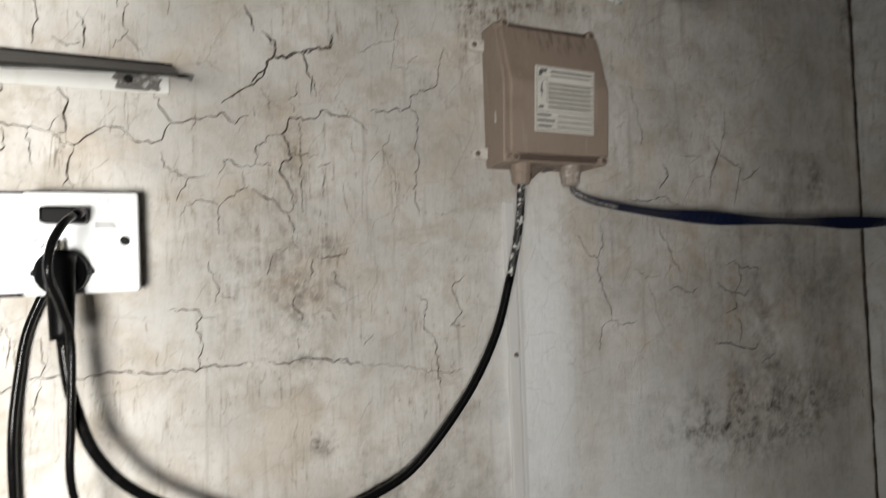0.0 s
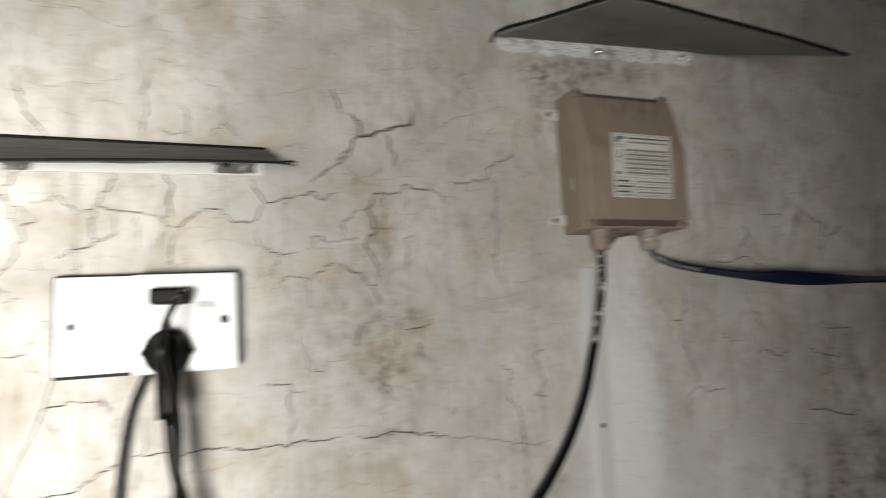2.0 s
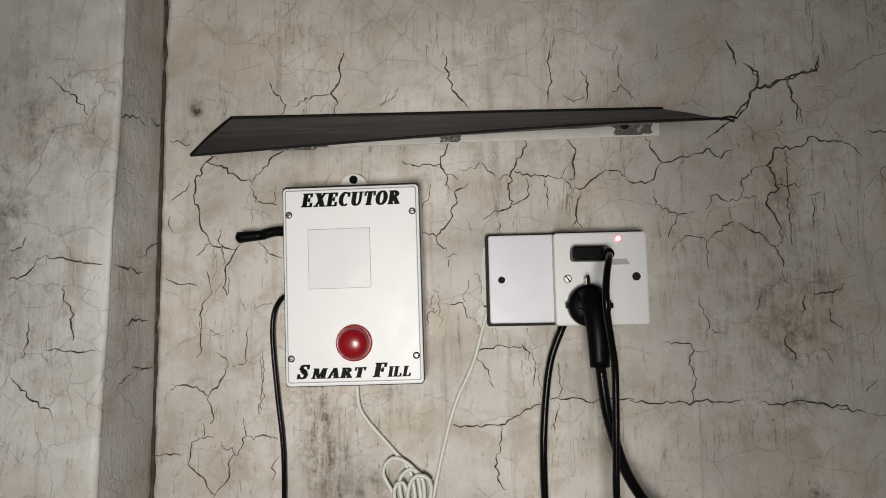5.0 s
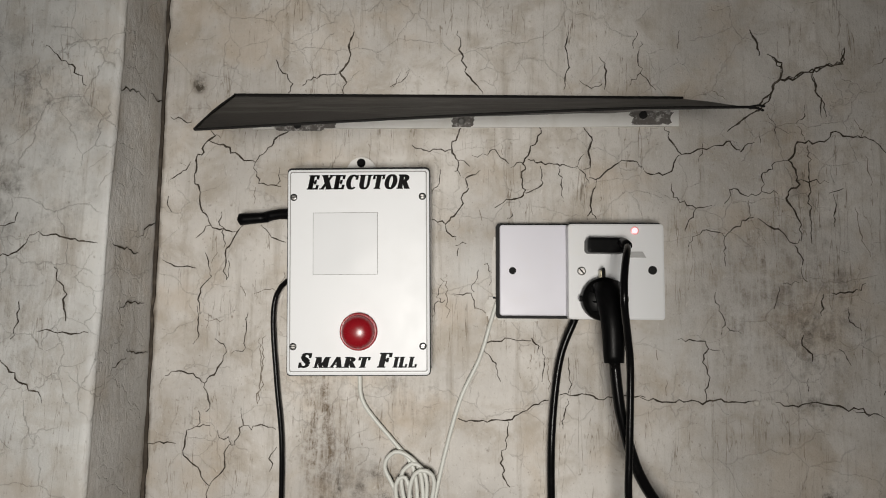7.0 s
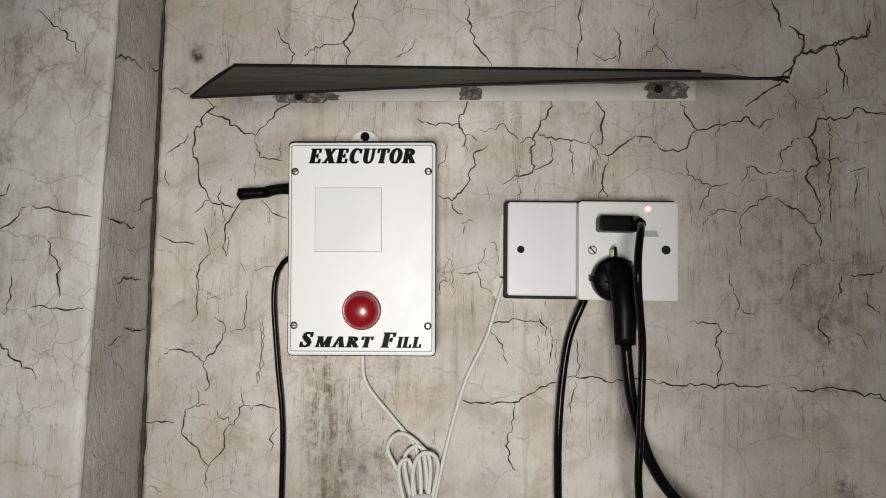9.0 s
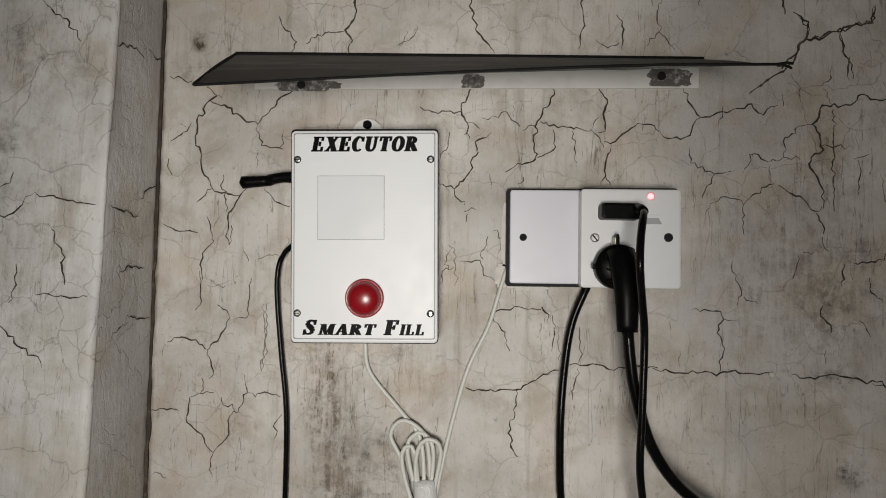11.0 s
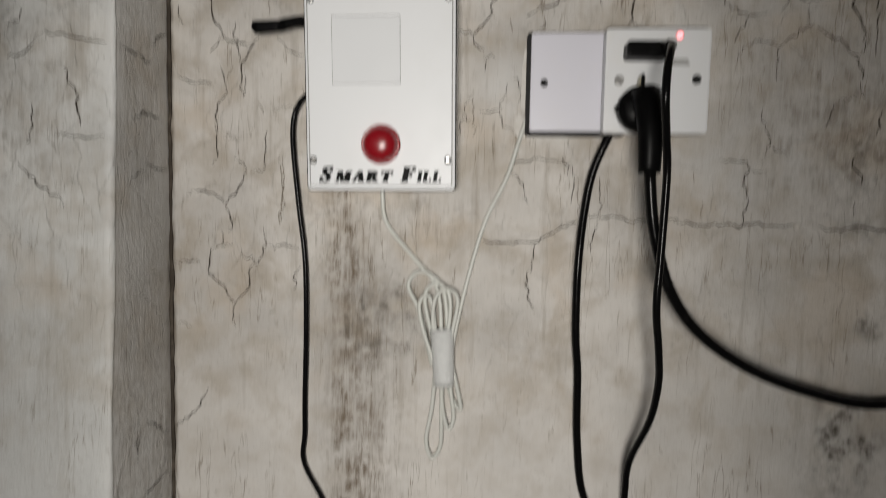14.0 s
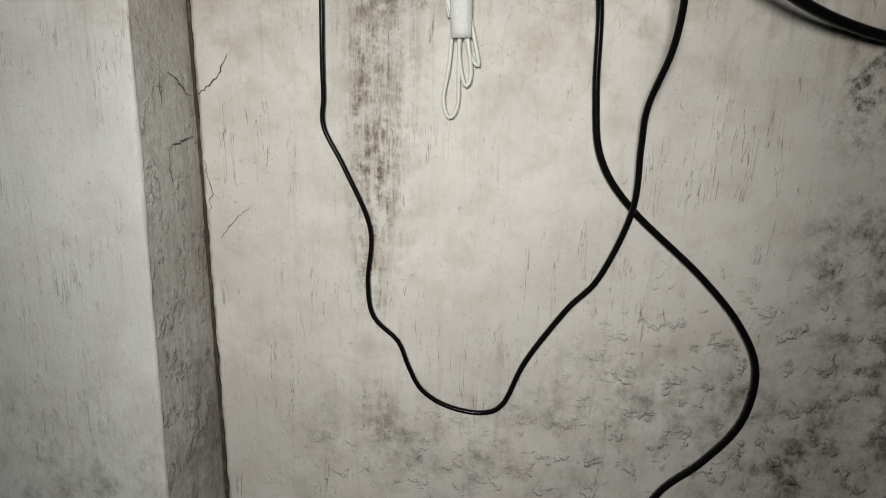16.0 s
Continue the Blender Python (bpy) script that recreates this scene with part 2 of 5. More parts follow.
m_film = simple("clear_film_on_white", (0.755, 0.77, 0.785), 0.22, wear=(0.745, 0.76, 0.77), amount=0.2, scale=20)
m_blank = simple("lilac_white_plastic", (0.63, 0.625, 0.685), 0.42, wear=(0.64, 0.62, 0.64), amount=0.3, scale=40)
m_groove = simple("groove_grey", (0.27, 0.27, 0.265), 0.5)
m_black = simple("black_plastic", (0.0030, 0.0030, 0.0032), 0.36, wear=(0.006, 0.006, 0.006), amount=0.5, scale=120, relief=0.00008, spec=0.07)
m_cable = simple("black_pvc", (0.0040, 0.0038, 0.0040), 0.20, wear=(0.008, 0.0075, 0.007), amount=0.5, scale=90, spec=0.17)
m_gap = simple("black_gap_shade", (0.008, 0.008, 0.008), 0.8)
m_ink = simple("black_ink", (0.004, 0.004, 0.004), 0.5, spec=0.08)
m_red = simple("red_button_plastic", (0.25, 0.007, 0.013), 0.26, wear=(0.18, 0.006, 0.010), amount=0.4, scale=80)
m_screw = simple("zinc_screw", (0.55, 0.54, 0.52), 0.32, 0.9, wear=(0.25, 0.23, 0.2), amount=0.5, scale=300)
m_hole = simple("dark_hole", (0.006, 0.006, 0.006), 0.9)
m_brass = simple("earth_clip_brass", (0.34, 0.31, 0.22), 0.3, 0.9)
m_switch_shade = simple("rocker_shade_grey", (0.38, 0.38, 0.375), 0.4)
m_cord_white = simple("white_flex", (0.58, 0.59, 0.55), 0.45, wear=(0.50, 0.50, 0.45), amount=0.5, scale=70)
m_tape = simple("clear_white_tape", (0.60, 0.61, 0.60), 0.20, wear=(0.48, 0.49, 0.48), amount=0.6, scale=120, relief=0.002)
_t = Tree("dark_rubber_sheet")
_n = _t.noise(1.0, 8, 0.72, _t.scaled(11, 40, 40), 0.6)
# darkens a broken wedge at the sheet's front left
_dark_wedge = _t.math("MULTIPLY", _t.ramp(_t.math("ADD", _t.blob(-0.335, 1.445, 0.15, 0.036), _t.math("MULTIPLY", _t.noise(1.0, 5, 0.6, _t.scaled(20, 60, 90)), 0.9)), 0.72, 0.95), 0.95)
m_sheet = _t.done(_t.mix(_dark_wedge, _t.mix(_t.ramp(_n, 0.36, 0.68), rgb(0.022, 0.020, 0.018), rgb(0.125, 0.119, 0.109)), rgb(0.012, 0.011, 0.010)), 0.6, 0, _t.bump(_t.noise(160, 4), 0.4, 0.001))
m_sheet_pale = simple("grey_rubber_sheet", (0.175, 0.175, 0.158), 0.6, wear=(0.105, 0.104, 0.094), amount=0.7, scale=14, relief=0.0008)
m_sheet_edge = simple("torn_sheet_edge", (0.010, 0.0095, 0.009), 0.8, spec=0.15)
m_flange = simple("white_painted_flange", (0.68, 0.675, 0.65), 0.6, wear=(0.55, 0.53, 0.49), amount=0.5, scale=40, relief=0.0008)
m_filler = simple("wall_filler", (0.62, 0.60, 0.565), 0.85, wear=(0.50, 0.47, 0.42), amount=0.7, scale=90, relief=0.0015)
m_bare = simple("bare_zinc_patch", (0.13, 0.12, 0.11), 0.55, 0.2, wear=(0.58, 0.57, 0.55), amount=1.0, scale=190, relief=0.002)
m_foil = simple("crumpled_painted_metal", (0.66, 0.66, 0.64), 0.42, 0.15, wear=(0.15, 0.13, 0.105), amount=1.0, scale=34, relief=0.0016)
_t = Tree("taupe_enclosure")
_grime = _t.math("MULTIPLY", _t.ramp(_t.noise(1.0, 5, 0.6, _t.scaled(230, 60, 26)), 0.50, 0.64), _t.blob(0.44, 1.572, 0.10, 0.022))
_c = _t.mix(_t.ramp(_t.noise(30, 6, 0.65), 0.45, 0.70, 0, 0.45), rgb(0.285, 0.222, 0.178), rgb(0.20, 0.148, 0.115))
_c = _t.mix(_t.ramp(_t.noise(1.0, 4, 0.6, _t.scaled(160, 160, 14)), 0.55, 0.70, 0, 0.35), _c, rgb(0.40, 0.34, 0.285))
m_taupe = _t.done(_t.mix(_t.math("MULTIPLY", _grime, 0.55), _c, rgb(0.075, 0.055, 0.042)), 0.5, 0, _t.bump(_t.noise(240, 4), 0.4, 0.0005))
m_taupe_dark = simple("taupe_gap_shade", (0.10, 0.072, 0.058), 0.6, wear=(0.05, 0.038, 0.03), amount=0.6, scale=80)
m_grime = simple("grime", (0.10, 0.08, 0.065), 0.85, wear=(0.2, 0.16, 0.13), amount=0.9, scale=90)
m_label = simple("faded_label_paper", (0.62, 0.60, 0.55), 0.55, wear=(0.52, 0.49, 0.43), amount=0.5, scale=60)
m_label_ink = simple("faded_label_ink", (0.10, 0.095, 0.09), 0.6)
m_label_faint = simple("faint_label_ink", (0.24, 0.23, 0.205), 0.6)
m_strap = simple("blue_black_flat_cable", (0.006, 0.010, 0.034), 0.42, wear=(0.010, 0.011, 0.018), amount=0.6, scale=20)
m_lug = simple("dirty_white_lug", (0.58, 0.55, 0.50), 0.6, wear=(0.28, 0.24, 0.2), amount=0.6, scale=110)
m_gland = simple("paint_spotted_gland", (0.30, 0.25, 0.21), 0.5, wear=(0.62, 0.60, 0.56), amount=1.0, scale=120)
m_trunk = simple("painted_trunking", (0.60, 0.59, 0.575), 0.7, wear=(0.55, 0.53, 0.5), amount=0.6, scale=20, relief=0.0006, streaks=True)
_t = Tree("paint_splashed_pvc")
m_flecked = _t.done(_t.mix(_t.ramp(_t.noise(130, 5, 0.7), 0.54, 0.58), rgb(0.014, 0.013, 0.013), rgb(0.58, 0.57, 0.54)), 0.45)
_t = Tree("earth_ground")
m_ground = _t.done(_t.mix(_t.noise(4, 6), rgb(0.16, 0.14, 0.11), rgb(0.26, 0.235, 0.2)), 0.95, 0, _t.bump(_t.noise(30, 6), 0.6, 0.02))
_t = Tree("red_led")
_t.bsdf.inputs["Emission Color"].default_value = rgb(1.0, 0.30, 0.32)
_t.bsdf.inputs["Emission Strength"].default_value = 4.0
m_led = _t.done(rgb(0.8, 0.1, 0.1), 0.3)


# added ring round the indicator: its red glow put into colour and emission
_t = Tree("red_led_glow")
_t.bsdf.inputs["Emission Color"].default_value = rgb(1.0, 0.10, 0.10)
_t.bsdf.inputs["Emission Strength"].default_value = 0.12
m_led_glow = _t.done(rgb(0.78, 0.52, 0.52), 0.35)

# ---- mesh helpers ----
def link(name, bm, mat, parent=None, label="", smooth=False):
    me = bpy.data.meshes.new(name)
    bmesh.ops.recalc_face_normals(bm, faces=bm.faces)
    bm.to_mesh(me)
    bm.free()
    me.materials.append(mat)
    if smooth:
        me.polygons.foreach_set("use_smooth", [True] * len(me.polygons))
    ob = new(name, me)
    if parent:
        ob.parent = parent
    if label:
        ob["label"] = label
    return ob


def part(name, bm, mat, parent, label="", smooth=False):
    return link(name, bm, mat, parent, label, smooth)


def thing(name, label, category, group="", kind="", m=None):
    ob = new(name)
    ob.empty_display_size = 0.02
    if m:
        ob.matrix_world = m
    return tagged(ob, label, category, group, kind)


def box(x0, x1, y0, y1, z0, z1, bevel=0.0, segments=2, bm=None):
    fresh = bmesh.new()
    bmesh.ops.create_cube(fresh, size=1.0)
    for v in fresh.verts:
        v.co = Vector(((x0 + x1) / 2 + v.co.x * (x1 - x0), (y0 + y1) / 2 + v.co.y * (y1 - y0), (z0 + z1) / 2 + v.co.z * (z1 - z0)))
    if bevel:
        bmesh.ops.bevel(fresh, geom=list(fresh.edges), offset=bevel, segments=segments, profile=0.6, affect="EDGES")
    return fresh


def outline(points, y0, y1, bevel=0.0):
    """A prism with the outline (x, z) given, from depth y0 to y1."""
    bm = bmesh.new()
    a = bm.faces.new([bm.verts.new((x, y0, z)) for x, z in points])
    r = bmesh.ops.extrude_face_region(bm, geom=[a])
    for v in r["geom"]:
        if isinstance(v, bmesh.types.BMVert):
            v.co.y = y1
    if bevel:
        edges = [e for e in bm.edges if all(abs(v.co.y - y1) < 1e-6 for v in e.verts)]
        bmesh.ops.bevel(bm, geom=edges, offset=bevel, segments=2, profile=0.6, affect="EDGES")
    return bm


def rounded(x0, x1, z0, z1, r, n=5):
    pts = []
    for cx, cz, a0 in ((x1 - r, z1 - r, 0), (x0 + r, z1 - r, 90), (x0 + r, z0 + r, 180), (x1 - r, z0 + r, 270)):
        for i in range(n + 1):
            a = radians(a0 + 90 * i / n)
            pts.append((cx + r * math.cos(a), cz + r * math.sin(a)))
    return pts


def disc(cx, cz, r, n=24):
    return [(cx + r * math.cos(2 * math.pi * i / n), cz + r * math.sin(2 * math.pi * i / n)) for i in range(n)]


def lathe(cx, cz, profile, n=28):
    """A turned body about the y axis: profile of (radius, y)."""
    bm = bmesh.new()
    rings = [[bm.verts.new((cx + r * math.cos(2 * math.pi * i / n), y, cz + r * math.sin(2 * math.pi * i / n))) for i in range(n)] for r, y in profile]
    for a, b in zip(rings, rings[1:]):
        for i in range(n):
            bm.faces.new((a[i], a[(i + 1) % n], b[(i + 1) % n], b[i]))
    bm.faces.new(rings[0])
    bm.faces.new(rings[-1])
    return bm


def spline(points, step=0.006):
    """Catmull-Rom through the points, evenly cut."""
    pts = [Vector(p) for p in points]
    pts = [2 * pts[0] - pts[1]] + pts + [2 * pts[-1] - pts[-2]]
    out = []
    for p0, p1, p2, p3 in zip(pts, pts[1:], pts[2:], pts[3:]):
        n = max(2, int((p2 - p1).length / step))
        for i in range(n):
            s = i / n
            out.append(0.5 * (2 * p1 + (p2 - p0) * s + (2 * p0 - 5 * p1 + 4 * p2 - p3) * s * s + (3 * p1 - p0 - 3 * p2 + p3) * s ** 3))
    out.append(pts[-2])
    return out


def tube(points, r, sides=12, flat=1.0, step=0.006, taper=None):
    line = spline(points, step)
    bm = bmesh.new()
    rings, side = [], Vector((0, -1, 0))
    for i, p in enumerate(line):
        d = (line[min(i + 1, len(line) - 1)] - line[max(i - 1, 0)]).normalized()
        side = (side - d * side.dot(d)).normalized()
        up = d.cross(side)
        rr = r * (taper(i / (len(line) - 1)) if taper else 1)
        rings.append([bm.verts.new(p + rr * (flat * math.cos(2 * math.pi * k / sides) * side + math.sin(2 * math.pi * k / sides) * up)) for k in range(sides)])
    for a, b in zip(rings, rings[1:]):
        for k in range(sides):
            bm.faces.new((a[k], a[(k + 1) % sides], b[(k + 1) % sides], b[k]))
    bm.faces.new(rings[0])
    bm.faces.new(rings[-1])
    return bm


def block(x0, x1, z0, z1):
    return [(x0, z0), (x1, z0), (x1, z1), (x0, z1)]


def stem(x, thick=0.27):
    """An upright with slab serifs at head and foot."""
    return [block(x, x + thick, 0, 1), block(x - 0.08, x + thick + 0.08, 0, 0.09), block(x - 0.08, x + thick + 0.08, 0.91, 1)]


def bow(cx, cz, rx, rz, dx, ix, iz, a0, a1, n=20):
    """Part of a ring whose hole is shifted by dx, as quads."""
    def at(k, big):
        a = radians(a0 + (a1 - a0) * k / n)
        return (cx + rx * math.cos(a), cz + rz * math.sin(a)) if big else (cx + dx + ix * math.cos(a), cz + iz * math.sin(a))
    return [[at(k, 1), at(k + 1, 1), at(k + 1, 0), at(k, 0)] for k in range(n)]


def swash(*line):
    """A stroke through (x, z, width)."""
    quads = []
    for (x, z, w), (u, v, o) in zip(line, line[1:]):
        d = math.hypot(u - x, v - z)
        nx, nz = -(v - z) / d / 2, (u - x) / d / 2
        quads.append([(x - nx * w, z - nz * w), (u - nx * o, v - nz * o), (u + nx * o, v + nz * o), (x + nx * w, z + nz * w)])
    return quads


ARM_TOP, ARM_FOOT = [block(0.08, 0.76, 0.89, 1), block(0.67, 0.76, 0.70, 0.95)], [block(0.08, 0.82, 0, 0.11), block(0.72, 0.82, 0.05, 0.32)]
ARM_MID = [block(0.2, 0.58, 0.46, 0.56), block(0.52, 0.59, 0.36, 0.66)]
GLYPHS = {
    "E": (0.90, stem(0.08) + ARM_TOP + ARM_MID + ARM_FOOT), "F": (0.84, stem(0.08) + ARM_TOP + ARM_MID), "L": (0.90, stem(0.08) + ARM_FOOT), "I": (0.46, stem(0.08)),
    "T": (0.92, stem(0.32) + [block(0.02, 0.90, 0.89, 1), block(0.02, 0.10, 0.68, 0.95), block(0.82, 0.90, 0.68, 0.95)]),
    "X": (1.00, [[(0.60, 0), (0.94, 0), (0.40, 1), (0.06, 1)], [(0.08, 0), (0.21, 0), (0.90, 1), (0.77, 1)], block(0, 0.32, 0, 0.08), block(0.54, 1.0, 0, 0.08), block(0, 0.46, 0.92, 1), block(0.68, 1.0, 0.92, 1)]),
    "C": (0.88, bow(0.44, 0.5, 0.44, 0.52, 0.07, 0.24, 0.42, 48, 312) + [block(0.74, 0.83, 0.66, 0.98)]), "O": (0.96, bow(0.47, 0.5, 0.47, 0.52, 0.0, 0.21, 0.42, 0, 360, 32)),
    "U": (1.00, [block(0.10, 0.37, 0.34, 1), block(0.74, 0.86, 0.34, 1), block(0.02, 0.45, 0.91, 1), block(0.65, 0.96, 0.91, 1)] + bow(0.48, 0.36, 0.38, 0.38, 0.075, 0.185, 0.27, 180, 360)),
    "R": (1.00, stem(0.08) + bow(0.34, 0.74, 0.46, 0.26, 0.0, 0.19, 0.16, -90, 90) + [block(0.2, 0.36, 0.89, 1), block(0.2, 0.36, 0.48, 0.58), [(0.66, 0), (1.0, 0), (0.62, 0.52), (0.36, 0.52)]]),
    "A": (1.04, [[(0.08, 0), (0.20, 0), (0.56, 1), (0.44, 1)], [(0.66, 0), (0.98, 0), (0.64, 1), (0.42, 1)], block(0.26, 0.72, 0.27, 0.37), block(0, 0.30, 0, 0.08), block(0.58, 1.06, 0, 0.08)]),
    "M": (1.22, [block(0.10, 0.21, 0, 1), block(0.84, 1.12, 0, 1), [(0.52, 0), (0.64, 0), (0.40, 1), (0.10, 1)], [(0.54, 0), (0.62, 0), (0.96, 1), (0.84, 1)], block(0, 0.32, 0, 0.08), block(0.76, 1.20, 0, 0.08), block(0.84, 1.20, 0.92, 1), block(0, 0.2, 0.92, 1)]),
    "S": (0.84, swash((0.74, 0.72, 0.05), (0.68, 0.88, 0.08), (0.50, 0.955, 0.11), (0.30, 0.93, 0.15), (0.18, 0.80, 0.20), (0.24, 0.65, 0.25), (0.44, 0.52, 0.29), (0.62, 0.38, 0.26), (0.66, 0.22, 0.20), (0.54, 0.08, 0.14), (0.34, 0.045, 0.10), (0.16, 0.12, 0.08), (0.06, 0.30, 0.05))
          + [block(0.70, 0.77, 0.66, 1.0), block(0.03, 0.10, 0, 0.36)]),
}


def lettering(text, x0, x1, z0, z1, y, mat, parent, shear=0.24):
    """Printed slanting slab capitals, fitted between x0..x1 and z0..z1 on a face at depth y."""
    quads, pen = [], 0.0
    for c in text:
        wide, shapes = GLYPHS[c]
        quads += [[(pen + a + shear * b + swell, b) for a, b in q] for swell in (-0.065, 0.0, 0.065) for q in shapes]
        pen += wide + 0.15
    lo, hi = min(p[0] for q in quads for p in q), max(p[0] for q in quads for p in q)
    bm = bmesh.new()
    for k, q in enumerate(quads):
        front, back = [[bm.verts.new((x0 + (a - lo) / (hi - lo) * (x1 - x0), depth, z0 + b * (z1 - z0))) for a, b in q] for depth in (y - 0.000004 * (k % 9), y + 0.0002)]
        bm.faces.new(front)
        for i in range(4):
            bm.faces.new((front[i], front[(i + 1) % 4], back[(i + 1) % 4], back[i]))
    return part("lettering", bm, mat, parent)


def uneven(p, amount=1.0):
    """How far old plaster stands off its plane at a place."""
    v = Vector(p)
    return amount * (0.0016 * noise.noise(v * 6) + 0.0009 * noise.noise(v * 22) + 0.0005 * noise.noise(v * 60))


def sheet(nx, nz, place):
    """A grid of nx by nz cells; place(u, v) gives a corner."""
    verts = [place(i / nx, j / nz) for j in range(nz + 1) for i in range(nx + 1)]
    faces = [(j * (nx + 1) + i, j * (nx + 1) + i + 1, (j + 1) * (nx + 1) + i + 1, (j + 1) * (nx + 1) + i) for j in range(nz) for i in range(nx)]
    bm = bmesh.new()
    vs = [bm.verts.new(v) for v in verts]
    for f in faces:
        bm.faces.new([vs[k] for k in f])
    return bm


# ---- the large structure ----
TOP, CORNER_L, CORNER_R, PIER_L, PIER_R = 1.825, -0.490, 1.052, 0.077, 0.112

ground = link("ground", sheet(40, 40, lambda u, v: (-40 + 80 * u, -40 + 80 * v, 0.0)), m_ground)
tagged(ground, "bare trodden earth in front of the wall", "ground", kind="structure")


def top_at(x):
    return TOP + 0.006 * noise.noise(Vector((x * 9, 3, 0))) + 0.003 * noise.noise(Vector((x * 40, 5, 0)))


def pier_depth(z):
    return PIER_L + max(0.0, 1.56 - z) * 0.045


def worn_arris(z):
    """Radius of the rubbed outer edge of the west pier at a height."""
    return 0.0040 + 0.0020 * noise.noise(Vector((4, 0, z * 9))) + 0.0014 * noise.noise(Vector((4, 2, z * 45)))


def pier_skin(x0, x1, depth, lean, cell=0.009, z0=0.45):
    """The pier's face with its rounded, chipped outer edge."""
    n, k, round_cells = int((x1 - x0) / cell), int((TOP - z0) / (cell * 0.6)), 6

    def at(u, v):
        z = z0 + v * (TOP - z0)
        r, i = worn_arris(z), round(u * (n + round_cells))
        y = -depth - lean * max(0.0, 1.56 - z)
        if i <= n:
            x = x0 + (x1 - r - x0) * i / n
            y -= uneven((x, 0, z))
        else:
            a = math.pi / 2 * (i - n) / round_cells
            x, y = x1 - r + r * math.sin(a), y + r - r * math.cos(a) - uneven((x1 - r, 0, z)) * math.cos(a)
        return (x, y, z0 + v * (top_at(x) - z0))
    return sheet(n + round_cells, k, at)


def wall_skin(x0, x1, y, cell=0.009, z0=0.45, lean=0.0):
    n = max(2, int((x1 - x0) / cell))
    k = int((TOP - z0) / cell)
    return sheet(n, k, lambda u, v: (x0 + (x1 - x0) * u, y - lean * max(0.0, 1.56 - z0 - v * (TOP - z0)) - uneven((x0 + (x1 - x0) * u, 0, z0 + v * (TOP - z0))), z0 + v * (top_at(x0 + (x1 - x0) * u) - z0)))


def side_skin(x, y0, y1, bulge, cell=0.009, z0=0.45, lean=0.0, arris=lambda z: 0.0):
    """The return of a pier, with a worn edge."""
    far = y1
    n, k = max(4, int(abs(y1 - y0) / cell)), int((TOP - z0) / cell)

    def at(u, v):
        z = z0 + v * (TOP - z0)
        y1 = far - lean * max(0.0, 1.56 - z) + arris(z)
        wear = 0.0 if arris(z) else bulge * 0.0035 * noise.noise(Vector((1, 0, z * 18))) * u ** 3
        return (x + wear + bulge * uneven((x, y0 + (y1 - y0) * u, z), 1.3) * (1 - u ** 8 if arris(z) else 1), y0 + (y1 - y0) * u, z0 + v * (top_at(x) - z0))
    return sheet(n, k, at)


wall = link("wall_main", wall_skin(CORNER_L, CORNER_R, 0.0), m_wall, smooth=True)
tagged(wall, "cracked limewashed plaster wall with mould streaks", "wall", kind="structure")
part("wall_core", box(CORNER_L, CORNER_R, 0.004, 0.20, 0.0, TOP - 0.012), m_wall, wall)
part("wall_foot", box(CORNER_L, CORNER_R, 0.0, 0.003, 0.0, 0.45), m_wall, wall)

pier_l = link("wall_pier_west", pier_skin(-1.5, CORNER_L + 0.0005, PIER_L, 0.045), m_pier, smooth=True)
tagged(pier_l, "grey plastered pier standing proud of the wall", "pier", kind="structure")
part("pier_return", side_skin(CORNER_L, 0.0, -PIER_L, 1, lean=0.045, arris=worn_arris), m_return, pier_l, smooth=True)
part("pier_core", box(-1.5, CORNER_L - 0.004, -PIER_L + 0.004, 0.20, 0.0, TOP - 0.012), m_pier, pier_l)

pier_r = link("wall_pier_east", wall_skin(CORNER_R, 2.2, -PIER_R), m_pier_r, smooth=True)
tagged(pier_r, "dark plaster pier with mould along its top", "pier", kind="structure")
part("pier_return", side_skin(CORNER_R, 0.0, -PIER_R, -1), m_pier, pier_r, smooth=True)
part("pier_core", box(CORNER_R + 0.004, 2.2, -PIER_R + 0.004, 0.20, 0.0, TOP - 0.012), m_pier_r, pier_r)

# ---- the wide cracks ----
crack_mesh, faint_mesh = bmesh.new(), bmesh.new()
crack_random = random.Random(7)


def on_wall(a, z):
    return Vector((a, -uneven((a, 0, z)) - 0.0005, z)), Vector((1, 0, 0))


def on_pier(a, z):
    return Vector((a, -pier_depth(z) - uneven((a, 0, z)) - 0.0005, z)), Vector((1, 0, 0))


def on_return(a, z):
    return Vector((CORNER_L + uneven((CORNER_L, a, z), 1.3) + 0.0012, a, z)), Vector((0, 1, 0))


